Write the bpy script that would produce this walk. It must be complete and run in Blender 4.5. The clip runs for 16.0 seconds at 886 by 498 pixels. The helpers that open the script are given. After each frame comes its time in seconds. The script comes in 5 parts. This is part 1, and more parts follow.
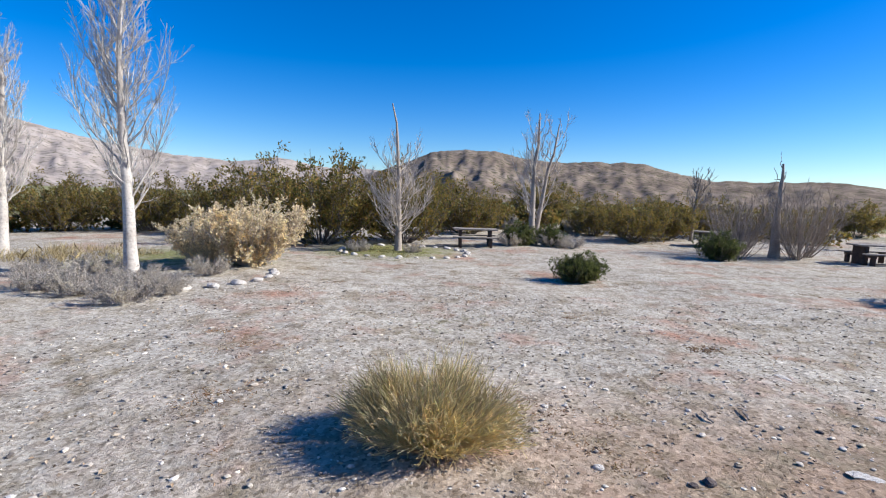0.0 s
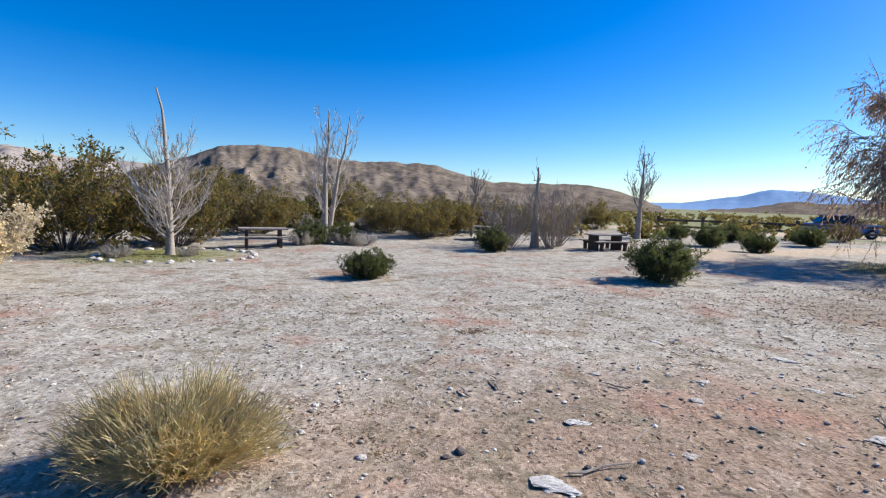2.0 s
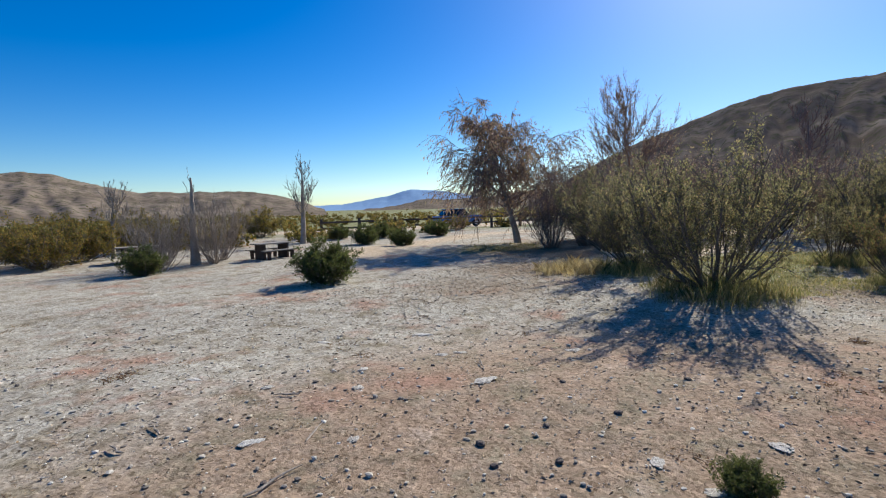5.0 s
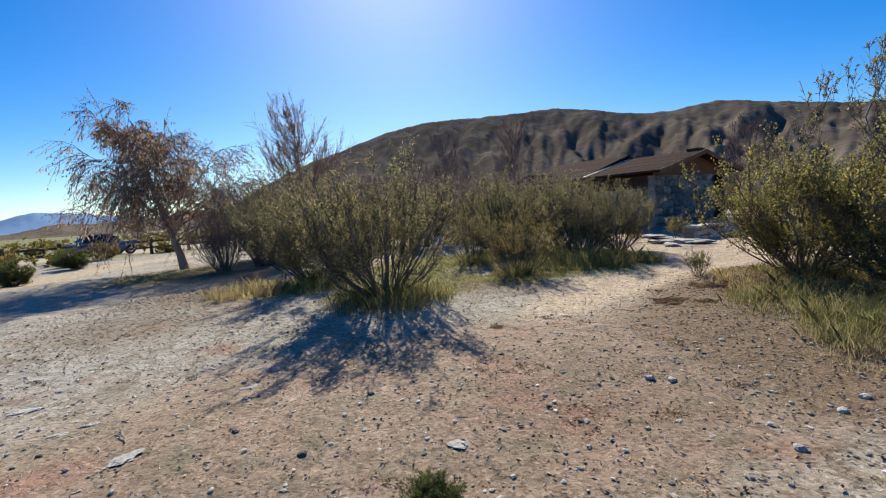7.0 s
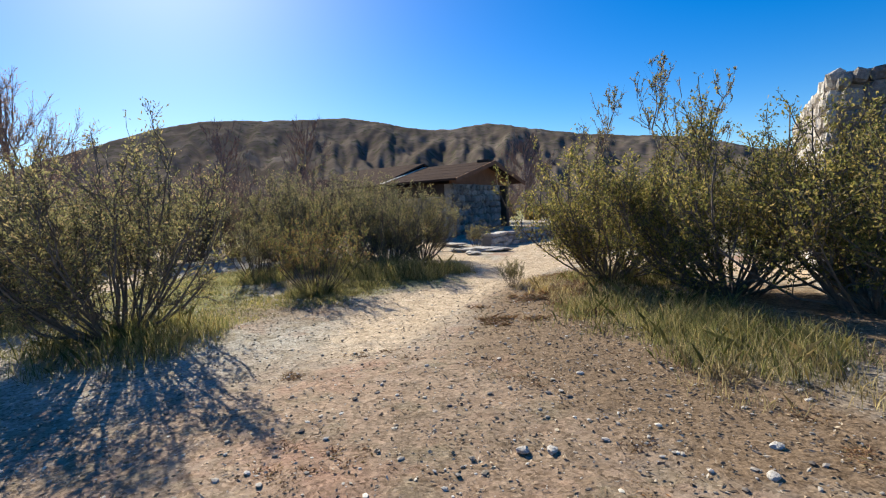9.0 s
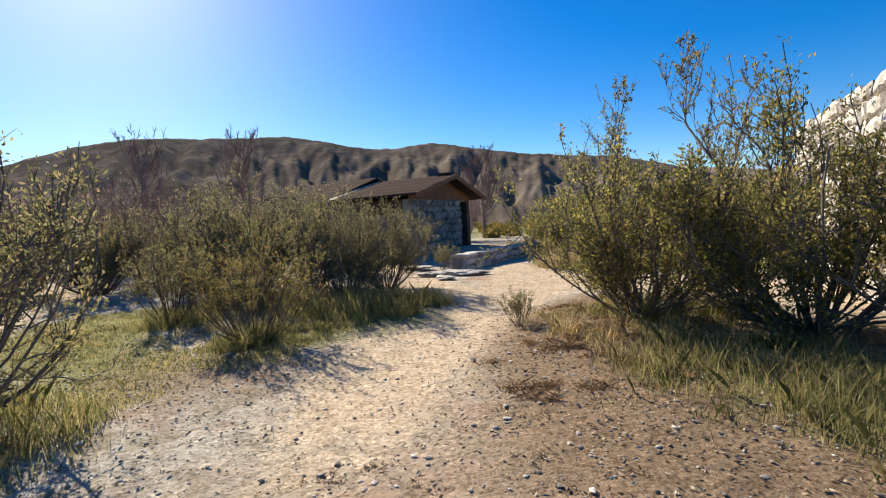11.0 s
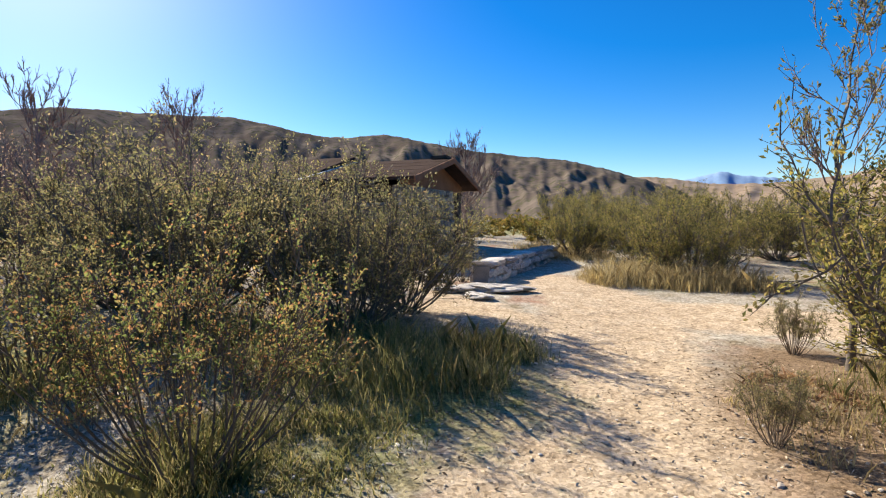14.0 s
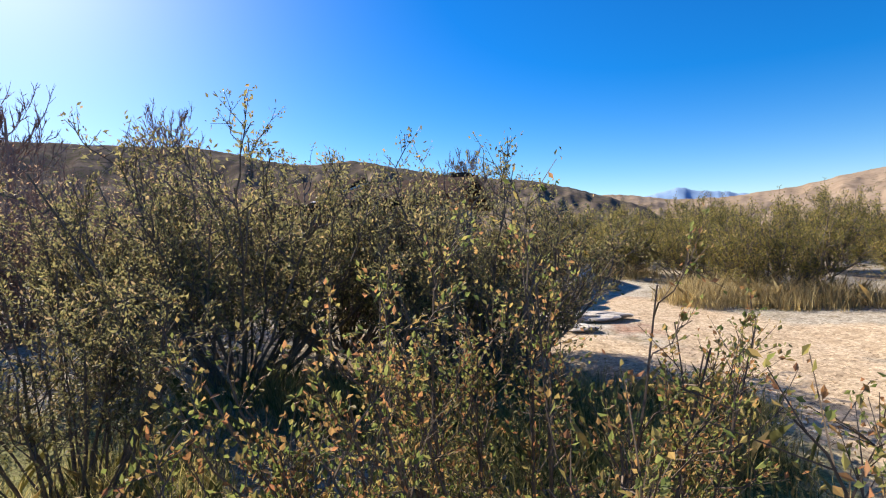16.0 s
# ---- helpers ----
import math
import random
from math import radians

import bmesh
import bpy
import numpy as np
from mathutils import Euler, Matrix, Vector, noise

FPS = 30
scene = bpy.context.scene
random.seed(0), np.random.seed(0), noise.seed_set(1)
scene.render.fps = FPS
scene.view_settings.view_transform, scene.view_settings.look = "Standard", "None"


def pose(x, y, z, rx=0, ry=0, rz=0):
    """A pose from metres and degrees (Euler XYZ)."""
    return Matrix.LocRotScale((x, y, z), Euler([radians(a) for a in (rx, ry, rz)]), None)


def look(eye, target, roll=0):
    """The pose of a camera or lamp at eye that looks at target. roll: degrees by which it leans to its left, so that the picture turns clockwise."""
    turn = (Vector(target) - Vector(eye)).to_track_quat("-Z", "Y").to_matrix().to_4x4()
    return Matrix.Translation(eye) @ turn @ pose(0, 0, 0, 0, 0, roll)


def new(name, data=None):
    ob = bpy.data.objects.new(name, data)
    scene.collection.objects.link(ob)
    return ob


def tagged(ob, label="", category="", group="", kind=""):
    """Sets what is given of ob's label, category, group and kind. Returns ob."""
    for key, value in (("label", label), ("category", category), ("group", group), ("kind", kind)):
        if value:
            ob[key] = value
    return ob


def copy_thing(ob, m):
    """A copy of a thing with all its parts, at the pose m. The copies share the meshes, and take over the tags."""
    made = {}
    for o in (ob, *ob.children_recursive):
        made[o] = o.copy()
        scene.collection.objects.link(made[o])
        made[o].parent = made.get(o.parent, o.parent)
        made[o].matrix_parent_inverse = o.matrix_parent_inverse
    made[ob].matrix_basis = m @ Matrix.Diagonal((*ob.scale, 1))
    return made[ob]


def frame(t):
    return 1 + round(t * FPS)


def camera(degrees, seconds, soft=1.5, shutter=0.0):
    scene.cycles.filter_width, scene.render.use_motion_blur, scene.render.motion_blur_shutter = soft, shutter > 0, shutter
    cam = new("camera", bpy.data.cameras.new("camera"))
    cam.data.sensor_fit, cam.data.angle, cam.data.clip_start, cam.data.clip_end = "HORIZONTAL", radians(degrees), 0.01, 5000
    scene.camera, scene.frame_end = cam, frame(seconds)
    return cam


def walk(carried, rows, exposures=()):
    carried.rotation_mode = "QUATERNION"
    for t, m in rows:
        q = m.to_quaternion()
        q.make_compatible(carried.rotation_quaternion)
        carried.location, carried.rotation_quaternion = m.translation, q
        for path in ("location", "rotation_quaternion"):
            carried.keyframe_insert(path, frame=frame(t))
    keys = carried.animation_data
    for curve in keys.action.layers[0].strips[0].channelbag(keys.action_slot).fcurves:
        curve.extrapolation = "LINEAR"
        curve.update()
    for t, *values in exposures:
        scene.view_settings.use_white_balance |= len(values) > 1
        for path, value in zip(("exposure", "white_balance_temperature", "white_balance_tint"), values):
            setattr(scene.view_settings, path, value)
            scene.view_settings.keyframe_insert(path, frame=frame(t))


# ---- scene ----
# camera and its walk
PATH = [
    (0.0, (0.459, -0.304, 1.553), (0.186, 1.666, 1.341), 1.84),
    (0.5, (0.498, -0.315, 1.539), (0.426, 1.672, 1.322), 1.58),
    (1.0, (0.579, -0.289, 1.546), (0.645, 1.699, 1.334), 1.84),
    (1.5, (0.665, -0.285, 1.546), (0.905, 1.691, 1.345), 2.01),
    (2.0, (0.723, -0.292, 1.542), (1.225, 1.635, 1.35), 1.96),
    (2.5, (0.734, -0.278, 1.554), (1.456, 1.579, 1.376), 1.91),
    (3.0, (0.737, -0.267, 1.556), (1.648, 1.507, 1.403), 1.57),
    (3.2, (0.757, -0.269, 1.571), (1.739, 1.466, 1.418), 1.4),
    (5.3, (0.76, -0.502, 1.636), (2.402, 0.629, 1.48), -1.67),
    (5.5, (0.81, -0.494, 1.622), (2.513, 0.544, 1.476), -1.55),
    (6.0, (0.926, -0.509, 1.621), (2.767, 0.259, 1.485), -1.56),
    (6.5, (1.089, -0.467, 1.603), (3.04, -0.049, 1.465), -2.83),
    (7.0, (1.32, -0.382, 1.576), (3.311, -0.258, 1.428), -3.5),
    (7.5, (1.688, -0.355, 1.546), (3.678, -0.474, 1.384), -3.47),
    (8.0, (2.161, -0.35, 1.507), (4.109, -0.772, 1.341), -3.52),
    (8.5, (2.557, -0.344, 1.501), (4.449, -0.969, 1.337), -3.45),
    (9.0, (3.082, -0.451, 1.51), (4.957, -1.128, 1.352), -2.89),
    (9.2, (3.286, -0.466, 1.491), (5.155, -1.161, 1.338), -2.68),
    (11.3, (5.73, -0.807, 1.509), (7.509, -1.715, 1.407), -3.38),
    (11.5, (6.022, -0.863, 1.524), (7.792, -1.786, 1.414), -3.04),
    (12.0, (6.709, -0.911, 1.501), (8.457, -1.876, 1.383), -1.58),
    (12.5, (7.388, -0.985, 1.52), (9.135, -1.952, 1.408), -0.41),
    (13.0, (8.071, -1.01, 1.511), (9.797, -2.012, 1.377), -0.21),
    (13.5, (8.742, -1.09, 1.493), (10.441, -2.134, 1.343), -0.09),
    (14.0, (9.391, -1.082, 1.546), (11.078, -2.149, 1.424), -0.52),
    (14.5, (10.029, -1.036, 1.542), (11.691, -2.146, 1.457), -1.24),
    (15.0, (10.572, -0.865, 1.587), (12.222, -1.993, 1.543), -2.85),
    (15.5, (11.044, -0.623, 1.545), (12.671, -1.786, 1.521), -3.25),
    (16.0, (11.503, -0.389, 1.55), (13.123, -1.561, 1.518), -2.65),
]
cam = camera(83.0, 16.0, soft=1.15)
walk(cam, [(t, look(eye, target, roll)) for t, eye, target, roll in PATH],
     exposures=[(0.0, 0.86, 6200, 8), (3.0, 0.82, 6350, 7), (5.5, 0.54, 6550, 3), (9.0, 0.88, 7050, 3), (12.0, 1.02, 7500, 6), (14.0, 1.14, 7500, 6), (16.0, 1.18, 7400, 9)])

# world, sun
SUN_AZ, SUN_EL = -82.5, 33.0
world = bpy.data.worlds.new("sky")
scene.world = world
world.use_nodes = True
wn = world.node_tree
sky = wn.nodes.new("ShaderNodeTexSky")
sky.sky_type = "NISHITA"
sky.sun_disc = False
sky.sun_elevation = radians(SUN_EL)
sky.sun_rotation = radians(-SUN_AZ)
sky.altitude = 900
sky.air_density, sky.dust_density, sky.ozone_density = 1.0, 0.65, 4.5
deep = wn.nodes.new("ShaderNodeHueSaturation")
deep.inputs["Saturation"].default_value = 1.43
deep.inputs["Hue"].default_value = 0.511
wn.links.new(sky.outputs[0], deep.inputs["Color"])
wn.links.new(deep.outputs[0], wn.nodes["Background"].inputs[0])
wn.nodes["Background"].inputs[1].default_value = 0.088
sun = new("sun", bpy.data.lights.new("sun", "SUN"))
sun.data.energy, sun.data.angle, sun.data.color = 4.6, radians(0.5), (1.0, 0.93, 0.84)
sun_dir = Vector((-math.sin(radians(SUN_AZ)) * math.cos(radians(SUN_EL)), math.cos(radians(SUN_AZ)) * math.cos(radians(SUN_EL)), math.sin(radians(SUN_EL))))
sun.matrix_world = look(sun_dir * 50, (0, 0, 0))
rng = np.random.default_rng(7)


# ---- materials ----
def ramp_of(nt, cols):
    ramp = nt.nodes.new("ShaderNodeValToRGB")
    while len(ramp.color_ramp.elements) < len(cols):
        ramp.color_ramp.elements.new(0.5)
    for i, c in enumerate(cols):
        ramp.color_ramp.elements[i].position = i / max(1, len(cols) - 1)
        ramp.color_ramp.elements[i].color = (*c, 1)
    return ramp


def noise_of(nt, scale, detail=4, rough=0.6, vec=None):
    n = nt.nodes.new("ShaderNodeTexNoise")
    n.inputs["Scale"].default_value, n.inputs["Detail"].default_value, n.inputs["Roughness"].default_value = scale, detail, rough
    if vec is not None:
        nt.links.new(vec, n.inputs["Vector"])
    return n


def stretch(nt, sock, lo, hi):
    m = nt.nodes.new("ShaderNodeMapRange")
    m.inputs[1].default_value, m.inputs[2].default_value = lo, hi
    nt.links.new(sock, m.inputs[0])
    return m.outputs[0]


def mix_of(nt, fac, a, b, kind="MIX"):
    m = nt.nodes.new("ShaderNodeMix")
    m.data_type, m.blend_type = "RGBA", kind
    for sock, v in ((m.inputs[0], fac), (m.inputs[6], a), (m.inputs[7], b)):
        if isinstance(v, (int, float)):
            sock.default_value = v
        elif isinstance(v, tuple):
            sock.default_value = (*v, 1)
        else:
            nt.links.new(v, sock)
    return m.outputs[2]


def surface(name, cols, scale=4.0, fine=40.0, rough=0.85, bump=0.3, depth=0.01, vary=0.0, metal=0.0, spec=0.3, object_space=True):
    """Grain at two scales, relief, and a shift of tone from piece to piece."""
    m = bpy.data.materials.new(name)
    m.use_nodes = True
    nt = m.node_tree
    b = nt.nodes["Principled BSDF"]
    b.inputs["Roughness"].default_value, b.inputs["Metallic"].default_value = rough, metal
    b.inputs["Specular IOR Level"].default_value = spec
    tc = nt.nodes.new("ShaderNodeTexCoord").outputs["Object"] if object_space else nt.nodes.new("ShaderNodeNewGeometry").outputs["Position"]
    big, small = noise_of(nt, scale, 5, 0.6, tc), noise_of(nt, fine, 4, 0.65, tc)
    add = nt.nodes.new("ShaderNodeMath")
    add.operation = "ADD"
    nt.links.new(stretch(nt, big.outputs[0], 0.3, 0.7), add.inputs[0])
    if vary:
        info = nt.nodes.new("ShaderNodeObjectInfo")
        v = nt.nodes.new("ShaderNodeMath")
        v.operation = "MULTIPLY_ADD"
        v.inputs[1].default_value, v.inputs[2].default_value = vary, -vary / 2
        nt.links.new(info.outputs["Random"], v.inputs[0])
        nt.links.new(v.outputs[0], add.inputs[1])
    else:
        add.inputs[1].default_value = 0.0
    ramp = ramp_of(nt, cols)
    nt.links.new(add.outputs[0], ramp.inputs[0])
    grain = ramp_of(nt, [(0.62, 0.62, 0.62), (1.0, 1.0, 1.0), (1.12, 1.12, 1.12)])
    nt.links.new(stretch(nt, small.outputs[0], 0.3, 0.7), grain.inputs[0])
    nt.links.new(mix_of(nt, 1.0, ramp.outputs[0], grain.outputs[0], "MULTIPLY"), b.inputs["Base Color"])
    bn = nt.nodes.new("ShaderNodeBump")
    bn.inputs["Strength"].default_value, bn.inputs["Distance"].default_value = bump, depth
    nt.links.new(small.outputs[0], bn.inputs["Height"])
    nt.links.new(bn.outputs[0], b.inputs["Normal"])
    return m


def foliage(name, cols, rough=0.6, through_light=0.55):
    """Leaves: tone changes from leaf to leaf, and some light passes through them."""
    m = bpy.data.materials.new(name)
    m.use_nodes = True
    nt = m.node_tree
    b = nt.nodes["Principled BSDF"]
    b.inputs["Roughness"].default_value = rough
    b.inputs["Specular IOR Level"].default_value = 0.25
    geo = nt.nodes.new("ShaderNodeNewGeometry")
    ramp = ramp_of(nt, cols)
    nt.links.new(geo.outputs["Random Per Island"], ramp.inputs[0])
    patch = noise_of(nt, 1.7, 3, 0.5, nt.nodes.new("ShaderNodeTexCoord").outputs["Object"])
    tone = ramp_of(nt, [(0.65, 0.62, 0.6), (1.0, 1.0, 1.0), (1.2, 1.15, 1.0)])
    nt.links.new(stretch(nt, patch.outputs[0], 0.3, 0.7), tone.inputs[0])
    col = mix_of(nt, 1.0, ramp.outputs[0], tone.outputs[0], "MULTIPLY")
    sprig = noise_of(nt, 9.0, 2, 0.5, nt.nodes.new("ShaderNodeTexCoord").outputs["Object"])
    fleck = ramp_of(nt, [(0.85, 0.87, 0.88), (1.2, 1.2, 1.2), (1.45, 1.42, 1.32)])
    nt.links.new(stretch(nt, sprig.outputs[0], 0.33, 0.67), fleck.inputs[0])
    col = mix_of(nt, 1.0, col, fleck.outputs[0], "MULTIPLY")
    nt.links.new(col, b.inputs["Base Color"])
    tr = nt.nodes.new("ShaderNodeBsdfTranslucent")
    nt.links.new(col, tr.inputs[0])
    mx = nt.nodes.new("ShaderNodeMixShader")
    mx.inputs[0].default_value = through_light
    nt.links.new(b.outputs[0], mx.inputs[1])
    nt.links.new(tr.outputs[0], mx.inputs[2])
    nt.links.new(mx.outputs[0], nt.nodes["Material Output"].inputs[0])
    return m


def ground_material():
    """Decomposed-granite gravel: pale, rust-red and trodden sandy stretches with dry weed cover."""
    m = bpy.data.materials.new("gravel_ground")
    m.use_nodes = True
    nt = m.node_tree
    b = nt.nodes["Principled BSDF"]
    b.inputs["Roughness"].default_value, b.inputs["Specular IOR Level"].default_value = 0.95, 0.15
    pos = nt.nodes.new("ShaderNodeNewGeometry").outputs["Position"]
    at = nt.nodes.new("ShaderNodeAttribute")
    at.attribute_name = "cover"
    sep = nt.nodes.new("ShaderNodeSeparateColor")
    nt.links.new(at.outputs["Color"], sep.inputs[0])
    grit = nt.nodes.new("ShaderNodeTexVoronoi")
    grit.inputs["Scale"].default_value = 42.0
    nt.links.new(pos, grit.inputs["Vector"])
    coarse = nt.nodes.new("ShaderNodeTexVoronoi")
    coarse.inputs["Scale"].default_value = 15.0
    nt.links.new(pos, coarse.inputs["Vector"])
    n1, n2, n3 = noise_of(nt, 0.8, 5, 0.6, pos), noise_of(nt, 3.5, 5, 0.7, pos), noise_of(nt, 60.0, 3, 0.7, pos)
    pale = ramp_of(nt, [(0.32, 0.285, 0.235), (0.45, 0.41, 0.345), (0.56, 0.525, 0.46)])
    nt.links.new(stretch(nt, n2.outputs[0], 0.3, 0.7), pale.inputs[0])
    rust = ramp_of(nt, [(0.24, 0.165, 0.115), (0.36, 0.26, 0.185), (0.44, 0.34, 0.27)])
    nt.links.new(stretch(nt, n2.outputs[0], 0.3, 0.7), rust.inputs[0])

    def mask(sock, lo, hi):
        add = nt.nodes.new("ShaderNodeMath")
        add.operation = "MULTIPLY_ADD"
        nt.links.new(n2.outputs[0], add.inputs[0])
        add.inputs[1].default_value = 0.9
        nt.links.new(sock, add.inputs[2])
        return stretch(nt, add.outputs[0], lo, hi)

    col = mix_of(nt, mask(sep.outputs[1], 0.65, 1.15), pale.outputs[0], rust.outputs[0])
    weeds = ramp_of(nt, [(0.10, 0.075, 0.05), (0.17, 0.13, 0.085), (0.23, 0.175, 0.115)])
    nt.links.new(stretch(nt, n3.outputs[0], 0.3, 0.7), weeds.inputs[0])
    spots = stretch(nt, n1.outputs[0], 0.42, 0.58)
    spots2 = stretch(nt, n2.outputs[0], 0.50, 0.60)
    both = nt.nodes.new("ShaderNodeMath")
    both.operation = "MULTIPLY"
    nt.links.new(spots, both.inputs[0])
    nt.links.new(spots2, both.inputs[1])
    less = nt.nodes.new("ShaderNodeMath")
    less.operation = "MULTIPLY"
    less.inputs[1].default_value = 0.75
    nt.links.new(both.outputs[0], less.inputs[0])
    col = mix_of(nt, less.outputs[0], col, weeds.outputs[0])
    n5 = noise_of(nt, 1.9, 6, 0.72, pos)
    turf = ramp_of(nt, [(0.20, 0.165, 0.11), (0.30, 0.25, 0.175)])
    nt.links.new(stretch(nt, n3.outputs[0], 0.3, 0.7), turf.inputs[0])
    col = mix_of(nt, stretch(nt, n5.outputs[0], 0.50, 0.66), col, turf.outputs[0])
    n6 = noise_of(nt, 0.55, 5, 0.7, pos)
    col = mix_of(nt, stretch(nt, n6.outputs[0], 0.53, 0.68), col, (0.36, 0.21, 0.15))
    sand = ramp_of(nt, [(0.43, 0.325, 0.22), (0.53, 0.415, 0.295), (0.60, 0.49, 0.37)])
    nt.links.new(stretch(nt, n2.outputs[0], 0.3, 0.7), sand.inputs[0])
    col = mix_of(nt, mask(sep.outputs[0], 0.75, 1.05), col, sand.outputs[0])
    green = ramp_of(nt, [(0.16, 0.14, 0.07), (0.20, 0.21, 0.075), (0.30, 0.27, 0.14)])
    nt.links.new(stretch(nt, n3.outputs[0], 0.3, 0.7), green.inputs[0])
    col = mix_of(nt, mask(sep.outputs[2], 0.75, 1.05), col, green.outputs[0])
    duff = ramp_of(nt, [(0.115, 0.078, 0.05), (0.22, 0.152, 0.097), (0.31, 0.225, 0.152)])
    nt.links.new(stretch(nt, n3.outputs[0], 0.3, 0.7), duff.inputs[0])
    col = mix_of(nt, mask(at.outputs["Alpha"], 0.75, 1.25), col, duff.outputs[0])
    shade = ramp_of(nt, [(0.34, 0.31, 0.28), (0.72, 0.70, 0.67), (0.95, 0.95, 0.95), (1.05, 1.05, 1.05), (1.5, 1.5, 1.5)])
    nt.links.new(grit.outputs["Color"], shade.inputs[0])
    col = mix_of(nt, 1.0, col, shade.outputs[0], "MULTIPLY")
    shade2 = ramp_of(nt, [(0.72, 0.7, 0.68), (1.0, 1.0, 1.0), (1.15, 1.15, 1.15)])
    nt.links.new(coarse.outputs["Color"], shade2.inputs[0])
    col = mix_of(nt, 0.85, col, shade2.outputs[0], "MULTIPLY")
    nt.links.new(col, b.inputs["Base Color"])
    b1 = nt.nodes.new("ShaderNodeBump")
    b1.inputs["Strength"].default_value, b1.inputs["Distance"].default_value = 0.8, 0.012
    n4 = noise_of(nt, 38.0, 6, 0.75, pos)
    nt.links.new(n4.outputs[0], b1.inputs["Height"])
    b2 = nt.nodes.new("ShaderNodeBump")
    b2.inputs["Strength"].default_value, b2.inputs["Distance"].default_value = 0.6, 0.05
    nt.links.new(n2.outputs[0], b2.inputs["Height"])
    nt.links.new(b1.outputs[0], b2.inputs["Normal"])
    nt.links.new(b2.outputs[0], b.inputs["Normal"])
    return m


def hill_material(name, soil, scrub, dots=0.14, amount=0.5):
    """A dry slope: bare soil and rock with low scrub dotted over it; the far ranges take haze tints for both."""
    m = bpy.data.materials.new(name)
    m.use_nodes = True
    nt = m.node_tree
    b = nt.nodes["Principled BSDF"]
    b.inputs["Roughness"].default_value, b.inputs["Specular IOR Level"].default_value = 1.0, 0.0
    pos = nt.nodes.new("ShaderNodeNewGeometry").outputs["Position"]
    n1, n2 = noise_of(nt, 0.03, 6, 0.65, pos), noise_of(nt, dots, 3, 0.6, pos)
    soilr = ramp_of(nt, soil)
    nt.links.new(stretch(nt, n1.outputs[0], 0.3, 0.7), soilr.inputs[0])
    dot = stretch(nt, n2.outputs[0], amount, amount + 0.12)
    col = mix_of(nt, dot, soilr.outputs[0], scrub)
    nt.links.new(col, b.inputs["Base Color"])
    bp = nt.nodes.new("ShaderNodeBump")
    bp.inputs["Strength"].default_value, bp.inputs["Distance"].default_value = 0.5, 3.0
    nt.links.new(n1.outputs[0], bp.inputs["Height"])
    nt.links.new(bp.outputs[0], b.inputs["Normal"])
    return m


M_GROUND = ground_material()
M_STEM = surface("brown_stems", [(0.10, 0.075, 0.055), (0.17, 0.13, 0.10)], 3, 30)
M_REDTWIG = surface("reddish_bare_twigs", [(0.20, 0.13, 0.11), (0.30, 0.21, 0.18)], 3, 30)
M_DARKSTEM = surface("dark_grey_stems", [(0.10, 0.08, 0.065), (0.18, 0.15, 0.13)], 3, 30)
M_WHITEBARK = surface("pale_bark", [(0.306, 0.264, 0.230), (0.493, 0.451, 0.408), (0.561, 0.527, 0.484)], 2, 25, bump=0.6)
M_BRUSH = surface("grey_brown_brush", [(0.24, 0.195, 0.16), (0.36, 0.30, 0.25)], 3, 30)
M_GREYBARK = surface("weathered_grey_bark", [(0.24, 0.20, 0.17), (0.40, 0.35, 0.30)], 3, 30, bump=0.7)
M_TWIG = surface("bleached_twigs", [(0.42, 0.36, 0.31), (0.60, 0.54, 0.48)], 3, 30)
M_CREO = foliage("creosote_leaves", [(0.085, 0.099, 0.039), (0.181, 0.176, 0.056), (0.290, 0.252, 0.077), (0.386, 0.286, 0.131)])
M_CREO_GREY = foliage("grey_green_leaves", [(0.105, 0.102, 0.052), (0.175, 0.168, 0.085), (0.245, 0.228, 0.105), (0.350, 0.255, 0.150)])
M_OLIVE = foliage("olive_leaves", [(0.067, 0.075, 0.022), (0.149, 0.133, 0.037), (0.223, 0.171, 0.045), (0.253, 0.149, 0.052)])
M_GREEN = foliage("dark_green_leaves", [(0.045, 0.06, 0.02), (0.09, 0.11, 0.035), (0.15, 0.16, 0.055)])
M_LITSHRUB = foliage("yellow_and_rust_leaves", [(0.12, 0.165, 0.05), (0.21, 0.235, 0.08), (0.34, 0.25, 0.10), (0.37, 0.17, 0.09)])
M_BLOND = foliage("straw_seed_heads", [(0.42, 0.33, 0.20), (0.62, 0.52, 0.36), (0.76, 0.66, 0.49), (0.56, 0.51, 0.29)])
M_SAGE = foliage("grey_sage_leaves", [(0.240, 0.216, 0.192), (0.360, 0.336, 0.300), (0.456, 0.420, 0.372)])
M_RABBIT = foliage("straw_green_stems", [(0.45, 0.37, 0.24), (0.60, 0.52, 0.33), (0.45, 0.44, 0.25), (0.70, 0.59, 0.44)])
M_WEEP = foliage("brown_hanging_leaves", [(0.180, 0.126, 0.100), (0.324, 0.216, 0.162), (0.432, 0.306, 0.216), (0.270, 0.252, 0.126)])
M_GRASS = foliage("green_grass_blades", [(0.085, 0.095, 0.038), (0.165, 0.17, 0.065), (0.28, 0.25, 0.11), (0.40, 0.32, 0.17)])
M_DRYGRASS = foliage("dry_grass_blades", [(0.22, 0.17, 0.09), (0.36, 0.29, 0.16), (0.46, 0.39, 0.23)])
M_LITTER = foliage("dry_leaf_litter", [(0.12, 0.09, 0.065), (0.25, 0.18, 0.12), (0.38, 0.30, 0.22), (0.45, 0.40, 0.34)], 0.9, 0.0)
